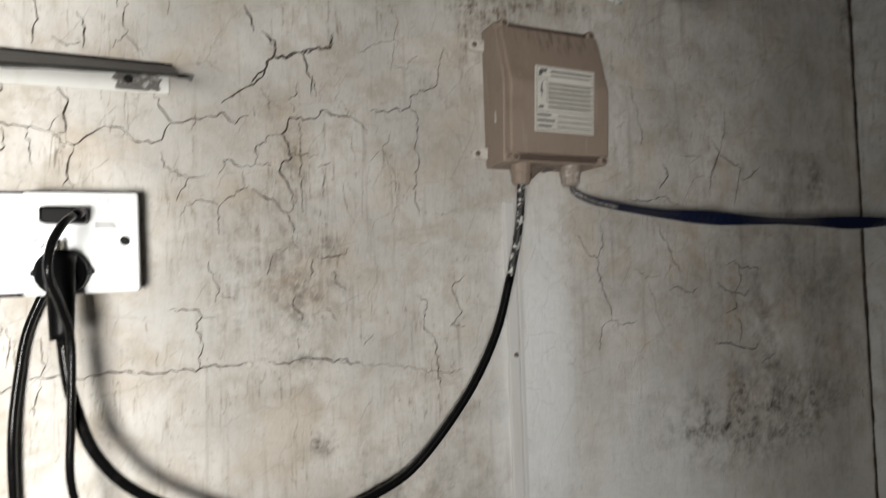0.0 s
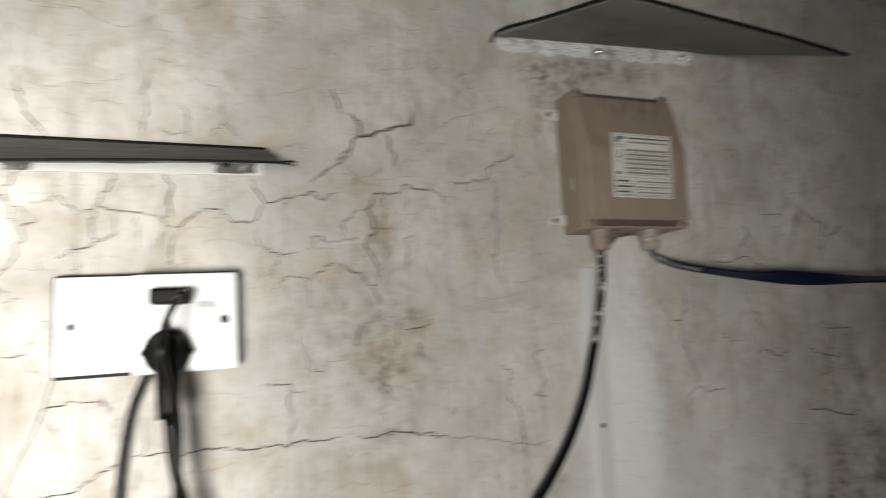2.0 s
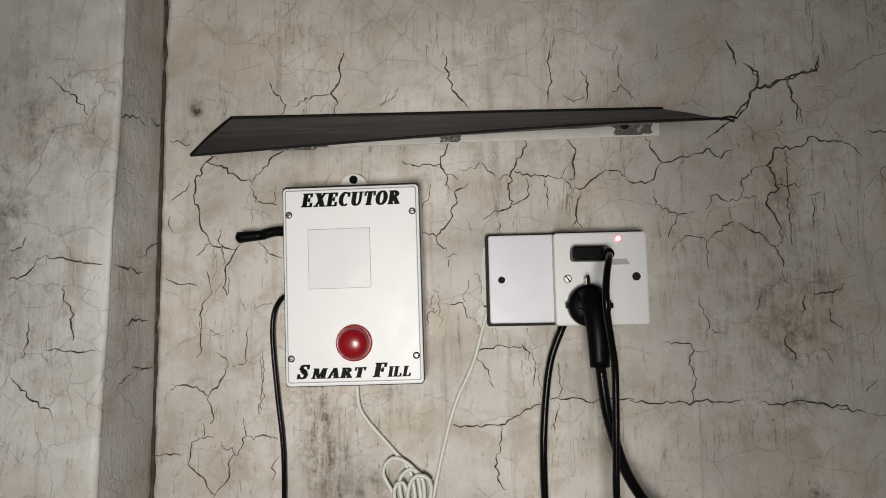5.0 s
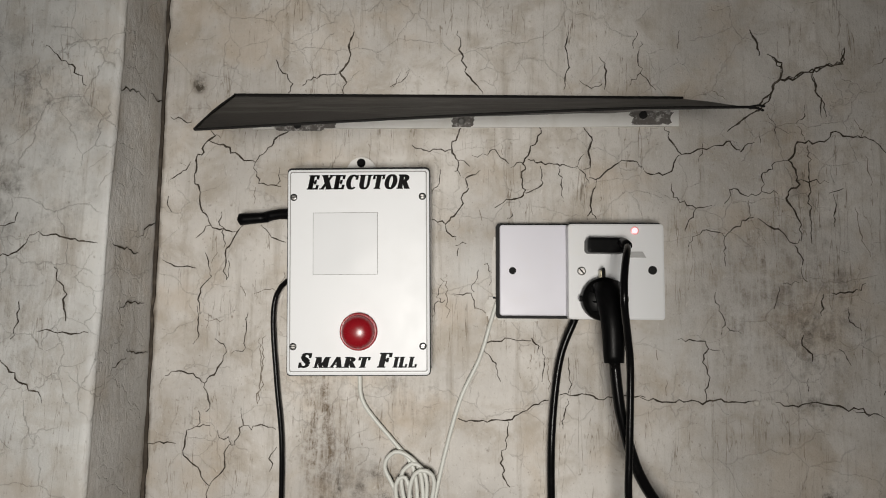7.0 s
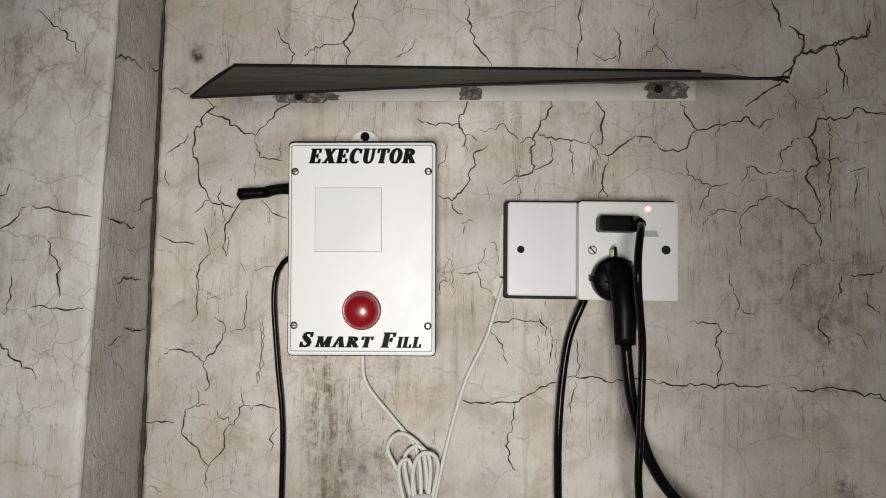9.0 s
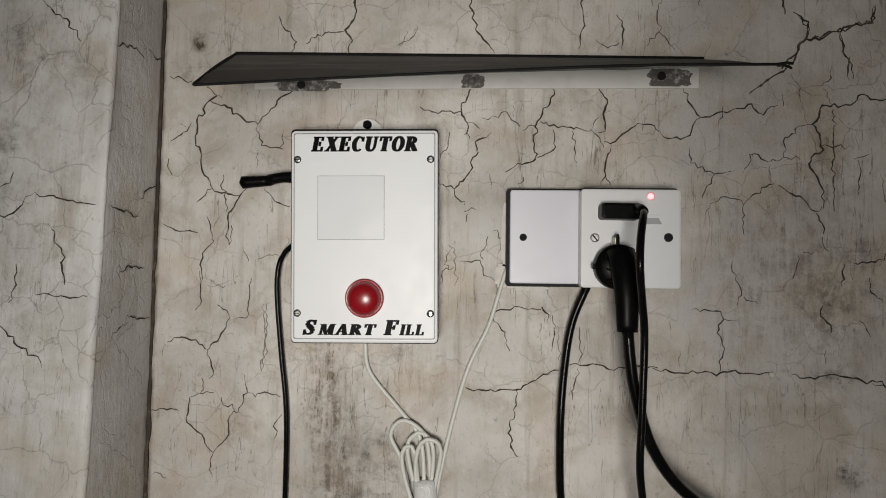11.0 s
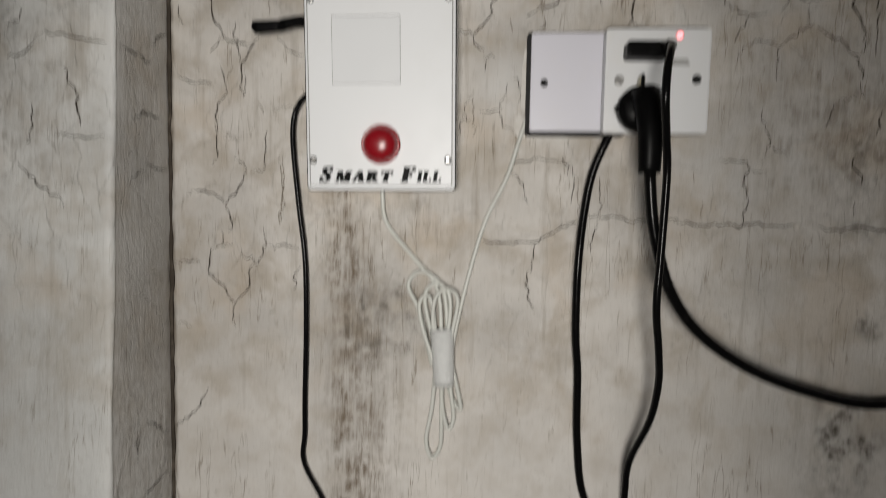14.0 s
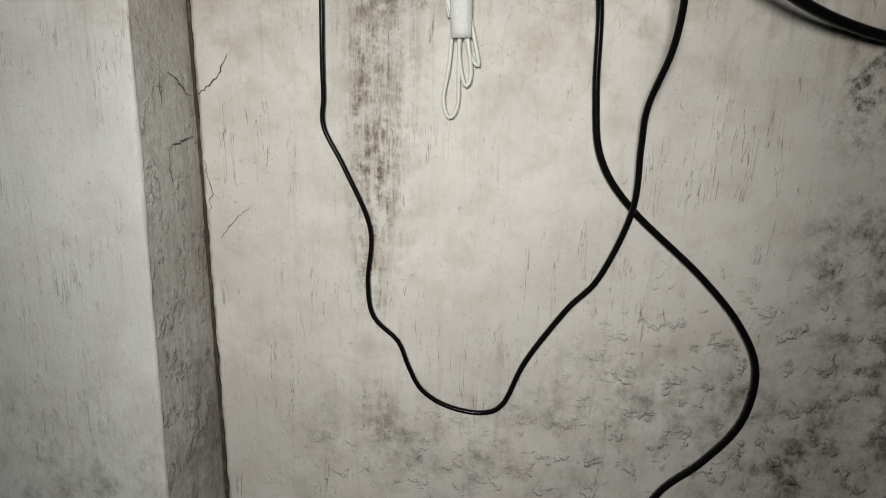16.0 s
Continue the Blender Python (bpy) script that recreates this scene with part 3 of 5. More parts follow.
def crack(width, *anchors, at=on_wall):
    """A jagged open crack on the wall through the anchors (x, z in mm)."""
    pts = [Vector((x / 1000, 0, z / 1000)) for x, z in anchors]
    line = []
    for a, b in zip(pts, pts[1:]):
        n = max(2, int((b - a).length / 0.0034))
        across = Vector((-(b - a).z, 0, (b - a).x)).normalized()
        for i in range(n):
            line.append(a.lerp(b, i / n) + across * crack_random.gauss(0, 0.00115) * (i > 0))
    line.append(pts[-1])
    rows, half = [], 0.00072 * width
    mesh = faint_mesh if width < 0.75 else crack_mesh
    for i, p in enumerate(line):
        d = (line[min(i + 1, len(line) - 1)] - line[max(i - 1, 0)]).normalized()
        across = Vector((-d.z, 0, d.x))
        ends = min(1.0, 0.45 + 0.15 * min(i, len(line) - 1 - i))
        w = half * ends * crack_random.uniform(0.45, 1.30)
        place, right = at(p.x, p.z)
        side = right * across.x + Vector((0, 0, 1)) * across.z
        rows.append((mesh.verts.new(place + side * w), mesh.verts.new(place - side * w)))
    for (a, b), (c, d) in zip(rows, rows[1:]):
        mesh.faces.new((a, b, d, c))


crack(1.5, (-296, 1582), (-300, 1571), (-300, 1554), (-307, 1542), (-308, 1537), (-302, 1529), (-305, 1517))
crack(1, (-375, 1553), (-372, 1545), (-357, 1528), (-362, 1518))
crack(1, (-347, 1526), (-336, 1535), (-322, 1537), (-308, 1539))
crack(1, (-191, 1583), (-187, 1560), (-181, 1538), (-168, 1523), (-165, 1517))
crack(1, (-80, 1583), (-84, 1567), (-81, 1553), (-85, 1523))
crack(1, (-50, 1556), (-43, 1542), (-45, 1523))
crack(1, (98, 1585), (105, 1571), (106, 1558))
crack(1.5, (104, 1506), (113, 1517), (121, 1531), (126, 1535), (142, 1536), (150, 1542), (168, 1547), (186, 1550), (188, 1566))
crack(1, (126, 1535), (127, 1547), (118, 1558))
crack(1, (157, 1542), (160, 1526), (165, 1512), (165, 1496))
crack(0.8, (-69, 1531), (-58, 1524), (-47, 1529))
crack(0.8, (-21, 1526), (-10, 1540), (-2, 1532), (5, 1523))
crack(0.8, (-10, 1540), (-12, 1556), (-9, 1573))
crack(0.8, (-14, 1584), (-16, 1565))
crack(0.8, (29, 1584), (27, 1565))
crack(0.8, (-248, 1540), (-252, 1529), (-258, 1525))
crack(0.9, (-559, 1535), (-547, 1526), (-530, 1514), (-518, 1497), at=on_pier)
crack(0.9, (-556, 1363), (-536, 1364), (-519, 1360), (-495, 1357), at=on_pier)
crack(0.9, (-581, 1344), (-563, 1351), (-555, 1363), at=on_pier)
crack(0.9, (-560, 1306), (-558, 1289), (-564, 1274), at=on_pier)
crack(0.9, (-541, 1281), (-519, 1281), (-497, 1281), at=on_pier)
crack(0.9, (-572, 1258), (-553, 1239), (-535, 1231), (-531, 1222), at=on_pier)
crack(0.9, (-583, 1371), (-570, 1374), (-568, 1383), at=on_pier)
crack(0.9, (-532, 1336), (-521, 1316), (-517, 1290), at=on_pier)
crack(1, (-77, 1496), (-54, 1503), (-33, 1499), at=on_return)
crack(1, (-26, 1509), (-12, 1505), (0, 1510), at=on_return)
crack(1, (-77, 1358), (-57, 1354), (-32, 1352), at=on_return)
crack(1, (-30, 1369), (-19, 1379), (0, 1385), at=on_return)
crack(1, (-62, 1298), (-47, 1307), (-18, 1305), at=on_return)
crack(1, (-46, 1263), (-26, 1258), (-8, 1257), at=on_return)
crack(1, (-68, 1244), (-58, 1252), (-45, 1256), at=on_return)
crack(0.7, (250, 1613), (261, 1599), (261, 1584), (258, 1569), (269, 1563))
crack(0.7, (258, 1569), (246, 1564), (231, 1559), (214, 1547))
crack(0.7, (258, 1564), (254, 1541), (251, 1528))
crack(0.7, (253, 1539), (272, 1536), (278, 1549), (286, 1553))
crack(0.95, (317, 1566), (310, 1540), (309, 1523), (293, 1513), (277, 1507), (274, 1493), (251, 1487), (228, 1485))
crack(0.85, (274, 1493), (283, 1482), (282, 1463), (279, 1450), (283, 1434), (279, 1412), (277, 1391), (283, 1370))
crack(0.8, (192, 1478), (212, 1474), (225, 1460))
crack(0.7, (195, 1495), (205, 1476))
crack(0.7, (204, 1459), (207, 1441), (208, 1429))
crack(0.7, (250, 1463), (241, 1442), (246, 1428), (259, 1413))
crack(0.7, (241, 1442), (225, 1429))
crack(0.7, (193, 1409), (197, 1388), (201, 1373), (206, 1361))
crack(0.6, (240, 1402), (255, 1410), (256, 1381), (249, 1361))
crack(0.85, (277, 1282), (289, 1274), (284, 1256), (287, 1241), (296, 1232), (299, 1204), (301, 1174))
crack(0.8, (337, 1303), (319, 1289), (331, 1261), (316, 1245), (334, 1244))
crack(0.9, (224, 1242), (214, 1231))
crack(0.9, (185, 1217), (214, 1210))
crack(0.7, (214, 1211), (253, 1206), (284, 1198), (316, 1192), (331, 1195))
crack(0.6, (325, 1470), (346, 1459))
crack(0.6, (331, 1467), (339, 1445))
crack(0.7, (60, 1523), (73, 1514))
crack(0.9, (731, 1482), (744, 1465), (735, 1449), (725, 1433), (722, 1400))
crack(1, (743, 1463), (760, 1455), (785, 1444), (780, 1427), (768, 1391))
crack(0.8, (782, 1427), (806, 1432), (824, 1449))
crack(1, (641, 1440), (646, 1427), (630, 1410))
crack(0.7, (677, 1464), (686, 1457), (703, 1457))
crack(0.7, (714, 1430), (692, 1425), (675, 1396))
crack(0.9, (576, 1395), (606, 1392), (642, 1399), (651, 1391), (667, 1387))
crack(1, (625, 1364), (630, 1349), (641, 1336), (647, 1320), (654, 1307), (664, 1296))
crack(0.9, (496, 1348), (503, 1334), (513, 1321), (524, 1319), (534, 1337), (531, 1360))
crack(1, (524, 1319), (525, 1300), (533, 1271), (543, 1249), (541, 1238))
crack(1, (541, 1238), (526, 1230), (522, 1201))
crack(0.9, (541, 1238), (561, 1230), (585, 1235))
crack(0.7, (581, 1305), (601, 1290), (626, 1293))
crack(0.7, (601, 1290), (613, 1264), (619, 1239), (632, 1213))
crack(1, (746, 1304), (765, 1310), (776, 1299), (808, 1300), (808, 1286))
crack(1, (774, 1299), (775, 1280), (765, 1265))
crack(1, (728, 1279), (751, 1267), (783, 1259), (791, 1266))
crack(1, (765, 1265), (765, 1242), (743, 1236))
crack(1.2, (760, 1233), (773, 1218), (768, 1190))
crack(1.3, (719, 1194), (747, 1194), (771, 1186), (793, 1181), (805, 1190))
crack(0.9, (640, 1273), (656, 1277), (675, 1268), (692, 1274))
crack(0.8, (808, 1161), (837, 1171))
crack(0.6, (882, 1267), (887, 1252))
crack(0.6, (920, 1202), (951, 1187))
crack(0.7, (912, 1462), (948, 1447), (962, 1426))
crack(0.8, (588, 1548), (592, 1530), (600, 1515), (598, 1500), (606, 1485), (601, 1467))
crack(0.8, (563, 1488), (579, 1497))
crack(0.7, (785, 1574), (785, 1551))
crack(0.8, (759, 1527), (757, 1494), (743, 1461), (723, 1423))
crack(0.9, (639, 1444), (647, 1429), (632, 1411))
crack(0.7, (670, 1457), (707, 1458), (685, 1444))
crack(0.7, (796, 1423), (819, 1451))
crack(0.8, (149, 1509), (149, 1498), (140, 1490))
crack(0.8, (143, 1487), (148, 1474))
crack(0.8, (113, 1500), (119, 1492), (121, 1480))
crack(0.6, (120, 1487), (129, 1483), (141, 1481))
crack(0.9, (141, 1350), (142, 1342), (147, 1336))
crack(0.9, (124, 1334), (139, 1335))
crack(0.9, (120, 1332), (115, 1310))
crack(1.2, (161, 1325), (159, 1304))
crack(1, (169, 1326), (189, 1327), (201, 1336))
crack(1.5, (142, 1286), (140, 1276), (149, 1268), (149, 1261))
crack(0.9, (145, 1245), (145, 1233))
crack(1, (184, 1313), (185, 1299), (196, 1290))
crack(0.8, (174, 1273), (180, 1268), (185, 1258))
crack(0.8, (-255, 1525), (-247, 1530), (-242, 1535), (-239, 1542))
crack(1, (-481, 1493), (-469, 1491), (-459, 1488))
crack(1.2, (-444, 1483), (-437, 1477), (-434, 1474), (-440, 1470), (-445, 1465), (-445, 1457), (-451, 1455), (-453, 1449), (-452, 1441), (-454, 1434), (-453, 1425), (-448, 1420), (-447, 1413), (-446, 1403), (-443, 1396), (-437, 1390), (-434, 1383))
crack(0.9, (-434, 1475), (-429, 1472))
crack(1.2, (-440, 1469), (-433, 1466), (-423, 1463), (-413, 1457), (-407, 1452), (-399, 1449), (-392, 1447))
crack(1.1, (-392, 1447), (-388, 1454), (-382, 1458), (-376, 1464), (-374, 1470), (-370, 1474), (-361, 1478), (-356, 1481))
crack(1, (-392, 1447), (-390, 1437), (-388, 1426), (-379, 1424), (-370, 1424), (-365, 1423))
crack(0.8, (-370, 1424), (-368, 1434), (-367, 1442))
crack(0.7, (-391, 1422), (-391, 1411), (-392, 1404))
crack(0.9, (-478, 1429), (-471, 1434), (-466, 1438), (-461, 1442), (-458, 1448))
crack(0.7, (-469, 1446), (-463, 1443))
crack(1.1, (-434, 1383), (-429, 1380), (-421, 1380), (-416, 1378), (-408, 1377))
crack(0.9, (-434, 1383), (-441, 1377), (-449, 1370))
crack(1, (-401, 1384), (-407, 1377), (-411, 1370), (-415, 1362), (-418, 1359), (-418, 1342), (-416, 1329))
crack(0.8, (-415, 1348), (-415, 1337), (-416, 1329))
crack(0.8, (-424, 1397), (-425, 1383), (-421, 1369), (-420, 1361))
crack(0.8, (-439, 1356), (-435, 1347), (-433, 1334), (-431, 1331))
crack(0.7, (-432, 1345), (-429, 1352), (-426, 1356))
crack(0.9, (-384, 1384), (-379, 1380), (-373, 1372), (-365, 1369), (-358, 1367))
crack(0.9, (-482, 1348), (-473, 1344), (-466, 1341), (-456, 1342), (-447, 1340))
crack(0.8, (-432, 1331), (-438, 1325), (-442, 1320), (-444, 1309), (-442, 1302), (-441, 1295))
crack(0.7, (-402, 1323), (-398, 1318), (-396, 1313))
crack(0.7, (-388, 1316), (-380, 1319), (-373, 1320), (-366, 1319))
crack(0.7, (-359, 1338), (-362, 1327))
crack(0.9, (-475, 1396), (-480, 1404), (-479, 1412))
crack(0.8, (-444, 1303), (-442, 1293), (-442, 1271), (-447, 1265))
crack(0.7, (-436, 1290), (-428, 1289), (-417, 1290))
crack(0.8, (-393, 1297), (-395, 1291), (-394, 1278), (-396, 1267), (-397, 1259), (-408, 1257))
crack(0.8, (-425, 1271), (-416, 1266), (-413, 1258))
crack(1, (-413, 1258), (-416, 1250), (-421, 1243), (-424, 1236), (-431, 1232), (-433, 1228))
crack(0.9, (-433, 1228), (-442, 1233), (-454, 1238), (-459, 1239), (-473, 1234))
crack(1, (-433, 1228), (-431, 1220), (-429, 1212), (-427, 1204), (-431, 1200))
crack(0.7, (-380, 1273), (-380, 1262), (-378, 1246), (-378, 1230), (-381, 1219), (-380, 1209), (-378, 1214), (-377, 1224), (-376, 1246), (-378, 1265), (-374, 1275))
crack(0.9, (-396, 1205), (-395, 1195), (-393, 1188), (-396, 1181), (-401, 1173), (-404, 1169))
crack(0.9, (-393, 1188), (-385, 1184), (-380, 1188), (-369, 1187), (-361, 1185))
crack(0.9, (-438, 1201), (-439, 1186))
crack(1, (-449, 1182), (-450, 1171), (-451, 1158), (-444, 1152), (-436, 1147), (-430, 1135), (-424, 1130))
crack(0.8, (-449, 1182), (-440, 1186), (-426, 1187))
crack(1, (-424, 1130), (-419, 1137), (-412, 1144), (-410, 1157), (-407, 1168), (-404, 1170))
crack(0.8, (-424, 1130), (-427, 1122), (-424, 1106))
crack(0.8, (-404, 1170), (-407, 1177), (-416, 1176), (-418, 1183))
crack(1, (-489, 1168), (-478, 1170), (-464, 1170), (-459, 1169))
crack(0.8, (-359, 1169), (-365, 1161), (-366, 1145))
crack(0.7, (-474, 1232), (-477, 1221))
crack(0.7, (-484, 1106), (-475, 1108), (-469, 1104))
crack(1, (-235, 1466), (-226, 1463), (-221, 1461), (-210, 1462), (-202, 1460), (-195, 1462))
crack(1.2, (-181, 1485), (-188, 1482), (-190, 1475), (-195, 1470), (-195, 1462), (-192, 1456), (-189, 1451), (-189, 1443), (-192, 1440))
crack(0.9, (-189, 1451), (-183, 1451), (-177, 1445))
crack(0.8, (-189, 1441), (-186, 1435))
crack(0.8, (-175, 1456), (-165, 1458), (-157, 1461), (-152, 1462))
crack(1.1, (-152, 1462), (-147, 1454), (-139, 1448))
crack(1, (-166, 1442), (-171, 1437), (-181, 1433), (-179, 1426), (-178, 1423), (-183, 1418), (-183, 1408), (-187, 1402), (-192, 1395), (-196, 1391), (-200, 1387), (-208, 1389), (-216, 1391))
crack(1.1, (-110, 1486), (-107, 1479), (-111, 1471), (-118, 1461), (-123, 1453), (-125, 1448), (-122, 1443), (-126, 1435), (-125, 1424), (-124, 1419), (-126, 1415), (-136, 1412), (-144, 1409), (-152, 1404))
crack(0.9, (-124, 1419), (-118, 1420), (-110, 1424), (-105, 1429), (-106, 1436), (-108, 1446))
crack(0.9, (-137, 1444), (-131, 1449), (-125, 1449))
crack(1, (-120, 1453), (-114, 1452), (-111, 1449), (-99, 1449), (-91, 1448), (-86, 1448), (-78, 1445), (-72, 1446))
crack(1.1, (-72, 1446), (-67, 1441), (-63, 1434), (-60, 1429))
crack(0.8, (-72, 1446), (-70, 1452), (-65, 1458))
crack(1.1, (-66, 1486), (-60, 1477), (-57, 1472), (-61, 1461), (-59, 1453), (-59, 1445), (-66, 1443))
crack(0.9, (-60, 1435), (-54, 1433), (-46, 1439), (-38, 1445), (-31, 1450), (-25, 1452), (-17, 1452), (-9, 1445))
crack(1, (-53, 1433), (-56, 1423), (-58, 1415), (-59, 1407), (-60, 1399), (-62, 1393))
crack(0.8, (-58, 1407), (-57, 1399), (-53, 1394))
crack(0.8, (-90, 1445), (-87, 1431), (-87, 1420), (-85, 1414))
crack(0.7, (-146, 1468), (-145, 1457))
crack(0.8, (-206, 1442), (-207, 1428), (-212, 1423), (-214, 1417))
crack(0.8, (-135, 1400), (-137, 1394), (-140, 1392))
crack(0.7, (-167, 1402), (-165, 1394), (-166, 1387))
crack(0.9, (-200, 1388), (-199, 1380), (-193, 1375), (-190, 1372))
crack(0.9, (-190, 1366), (-179, 1368))
crack(0.9, (-187, 1364), (-188, 1356))
crack(0.8, (-162, 1348), (-157, 1346), (-154, 1340))
crack(0.8, (-155, 1337), (-157, 1327))
crack(0.9, (-192, 1319), (-182, 1318), (-174, 1320), (-171, 1313), (-170, 1305))
crack(0.8, (-171, 1321), (-174, 1327), (-168, 1335), (-167, 1343))
crack(0.7, (-204, 1334), (-198, 1331), (-197, 1315), (-196, 1299), (-198, 1295))
crack(0.8, (-204, 1310), (-208, 1315), (-206, 1323), (-201, 1331))
crack(0.8, (-211, 1291), (-210, 1304), (-206, 1312), (-199, 1313))
crack(0.7, (-170, 1306), (-163, 1304), (-158, 1300))
crack(0.9, (-160, 1263), (-161, 1269), (-154, 1274), (-144, 1274), (-136, 1277), (-128, 1275), (-119, 1275), (-115, 1278), (-111, 1272), (-108, 1270), (-109, 1262))
crack(0.8, (-160, 1263), (-154, 1258), (-149, 1253), (-148, 1242), (-144, 1235))
crack(0.8, (-105, 1270), (-102, 1260), (-104, 1246), (-105, 1236))
crack(0.7, (-100, 1260), (-99, 1239), (-98, 1226))
crack(1, (-185, 1200), (-169, 1198), (-153, 1199), (-140, 1199), (-133, 1200), (-127, 1205), (-116, 1212), (-108, 1215), (-102, 1219), (-98, 1219))
crack(0.9, (-138, 1200), (-137, 1185), (-139, 1172))
crack(1, (-139, 1172), (-143, 1167), (-144, 1159), (-140, 1152), (-141, 1146), (-137, 1139), (-135, 1137))
crack(1, (-89, 1224), (-82, 1226), (-77, 1224), (-67, 1226), (-56, 1224), (-51, 1221), (-38, 1223), (-17, 1224), (-7, 1224))
crack(0.8, (-80, 1260), (-79, 1239), (-80, 1226))
crack(0.9, (-81, 1221), (-82, 1213), (-84, 1205), (-86, 1200), (-85, 1192))
crack(1, (-12, 1224), (4, 1221), (13, 1220), (33, 1221), (50, 1221), (64, 1224), (71, 1221), (86, 1221), (94, 1223))
crack(1.2, (114, 1222), (126, 1219), (139, 1221), (149, 1223), (164, 1221), (176, 1219), (186, 1219), (201, 1213))
crack(0.9, (24, 1279), (42, 1278), (50, 1278), (53, 1271), (47, 1258), (54, 1244), (49, 1232), (50, 1222))
crack(0.8, (53, 1271), (65, 1270))
crack(0.8, (60, 1325), (60, 1315), (66, 1304), (69, 1297), (65, 1284))
crack(0.8, (71, 1292), (84, 1286))
crack(0.7, (4, 1269), (5, 1259))
crack(0.7, (13, 1241), (13, 1226))
crack(1.3, (74, 1482), (88, 1493), (103, 1503), (107, 1505), (116, 1516), (120, 1525), (126, 1535), (129, 1544), (128, 1551), (121, 1556), (114, 1560))
crack(1, (97, 1585), (103, 1574), (107, 1558))
crack(1.2, (126, 1535), (139, 1536), (147, 1542), (154, 1542), (170, 1548), (185, 1551), (189, 1567))
crack(1, (156, 1541), (161, 1528), (162, 1519))
crack(1, (166, 1519), (167, 1506), (169, 1497))
crack(0.9, (14, 1487), (18, 1474), (24, 1466), (30, 1459), (42, 1462), (50, 1465), (65, 1468), (73, 1472), (78, 1469), (83, 1464), (87, 1462), (91, 1468), (101, 1472))
crack(0.9, (30, 1459), (24, 1454), (20, 1442), (11, 1438), (-4, 1440), (-12, 1447))
crack(0.8, (50, 1470), (50, 1460), (46, 1452))
crack(0.7, (47, 1445), (47, 1432))
crack(0.9, (19, 1431), (21, 1416), (32, 1413), (43, 1406), (58, 1409))
crack(0.9, (43, 1406), (40, 1397), (33, 1387), (32, 1383))
crack(0.8, (39, 1378), (53, 1385), (63, 1383), (70, 1378))
crack(0.8, (39, 1378), (35, 1368))
crack(0.9, (70, 1378), (70, 1361), (70, 1350))
crack(0.9, (70, 1378), (78, 1387), (93, 1397), (98, 1398))
crack(1, (102, 1397), (111, 1390), (121, 1387), (129, 1378), (135, 1373), (141, 1377))
crack(0.9, (70, 1411), (74, 1415), (75, 1425), (79, 1426), (93, 1418), (100, 1419))
crack(0.8, (100, 1419), (106, 1423), (121, 1421))
crack(0.8, (106, 1423), (107, 1434), (106, 1438), (111, 1442), (117, 1445), (119, 1452), (132, 1454))
crack(1.2, (202, 1476), (189, 1478), (177, 1483), (170, 1475), (162, 1473), (145, 1472), (139, 1469), (138, 1461), (132, 1454), (136, 1448), (139, 1441), (139, 1434), (139, 1427), (131, 1423), (129, 1417), (132, 1411), (137, 1404), (141, 1395), (143, 1383), (142, 1375))
crack(0.9, (140, 1434), (154, 1434), (169, 1432))
crack(1.2, (136, 1371), (141, 1362), (142, 1352))
crack(0.8, (151, 1469), (151, 1448), (152, 1427), (151, 1401), (152, 1373))
crack(0.8, (169, 1422), (183, 1427))
crack(0.9, (173, 1421), (175, 1407), (174, 1389))
crack(0.7, (94, 1416), (94, 1403), (93, 1397))
crack(0.8, (105, 1482), (106, 1471))
crack(0.9, (-70, 1012), (-60, 1011), (-63, 1004), at=on_return)
crack(1.1, (-49, 1024), (-33, 1017), (-20, 1004), (-7, 1001), at=on_return)
crack(1, (-61, 954), (-46, 957), (-24, 960), (-11, 959), at=on_return)
crack(0.8, (-60, 1021), (-63, 1004), (-63, 992), at=on_return)
crack(0.8, (-58, 955), (-59, 938), (-58, 921), at=on_return)
crack(0.9, (-490, 1000), (-485, 1003), (-465, 1019), (-457, 1034), (-452, 1043))
crack(0.7, (-491, 972), (-488, 948), (-479, 908), (-484, 875))
crack(0.7, (-474, 852), (-453, 875), (-437, 889))
cracks = link("plaster_cracks", crack_mesh, m_crack, wall)
tagged(cracks, "jagged dark cracks in the plaster", kind="stuff")
faint = link("fine_plaster_cracks", faint_mesh, m_crack_faint, wall)
tagged(faint, "thin grey-brown cracks in the plaster", kind="stuff")

# ---- worn arris and dirty inner corners ----
def wandering(x, y, r, lean, wobble, seed):
    pts = [(x + wobble * noise.noise(Vector((k * 0.9, seed, 0))), y - lean * max(0.0, 1.56 - z) + 0.4 * wobble * noise.noise(Vector((k * 0.7, seed, 5))), z)
           for k, z in enumerate(np.linspace(0.46, TOP - 0.01, 90).tolist())]
    return tube(pts, r, 6, step=0.02, taper=lambda s: 0.55 + 0.75 * abs(noise.noise(Vector((s * 40, seed, 9)))))


part("corner_gap", wandering(CORNER_L + 0.0012, -0.0010, 0.0030, 0.0, 0.0022, 8.0), m_crack, wall)
part("corner_gap", wandering(CORNER_R - 0.0012, -0.0010, 0.0032, 0.0, 0.0022, 15.0), m_crack, wall)

# ---- buried conduit under the junction box ----
trunking = thing("cable_trunking", "flat whitewashed cable trunking running down the wall", "trunking", kind="structure")
part("channel", box(0.3885, 0.4035, -0.0045, 0.003, 0.45, 1.388, 0.0018), m_trunk, trunking)
part("cover_lip", box(0.4050, 0.4105, -0.0026, 0.003, 0.45, 1.392, 0.0011), m_trunk, trunking)
part("fixing_nail", lathe(0.398, 1.206, [(0.0028, 0.0), (0.0028, -0.0058), (0.0015, -0.0068)], 10), m_grime, trunking)

# ---- control box with the red button ----
bx = thing("control_box", "white plastic control box with red push button, screwed to the wall", "control box", m=pose(-0.2785, 0, 1.339, 1.6, -1.3, 1.0))
EW, EH = 0.0658, 0.0948
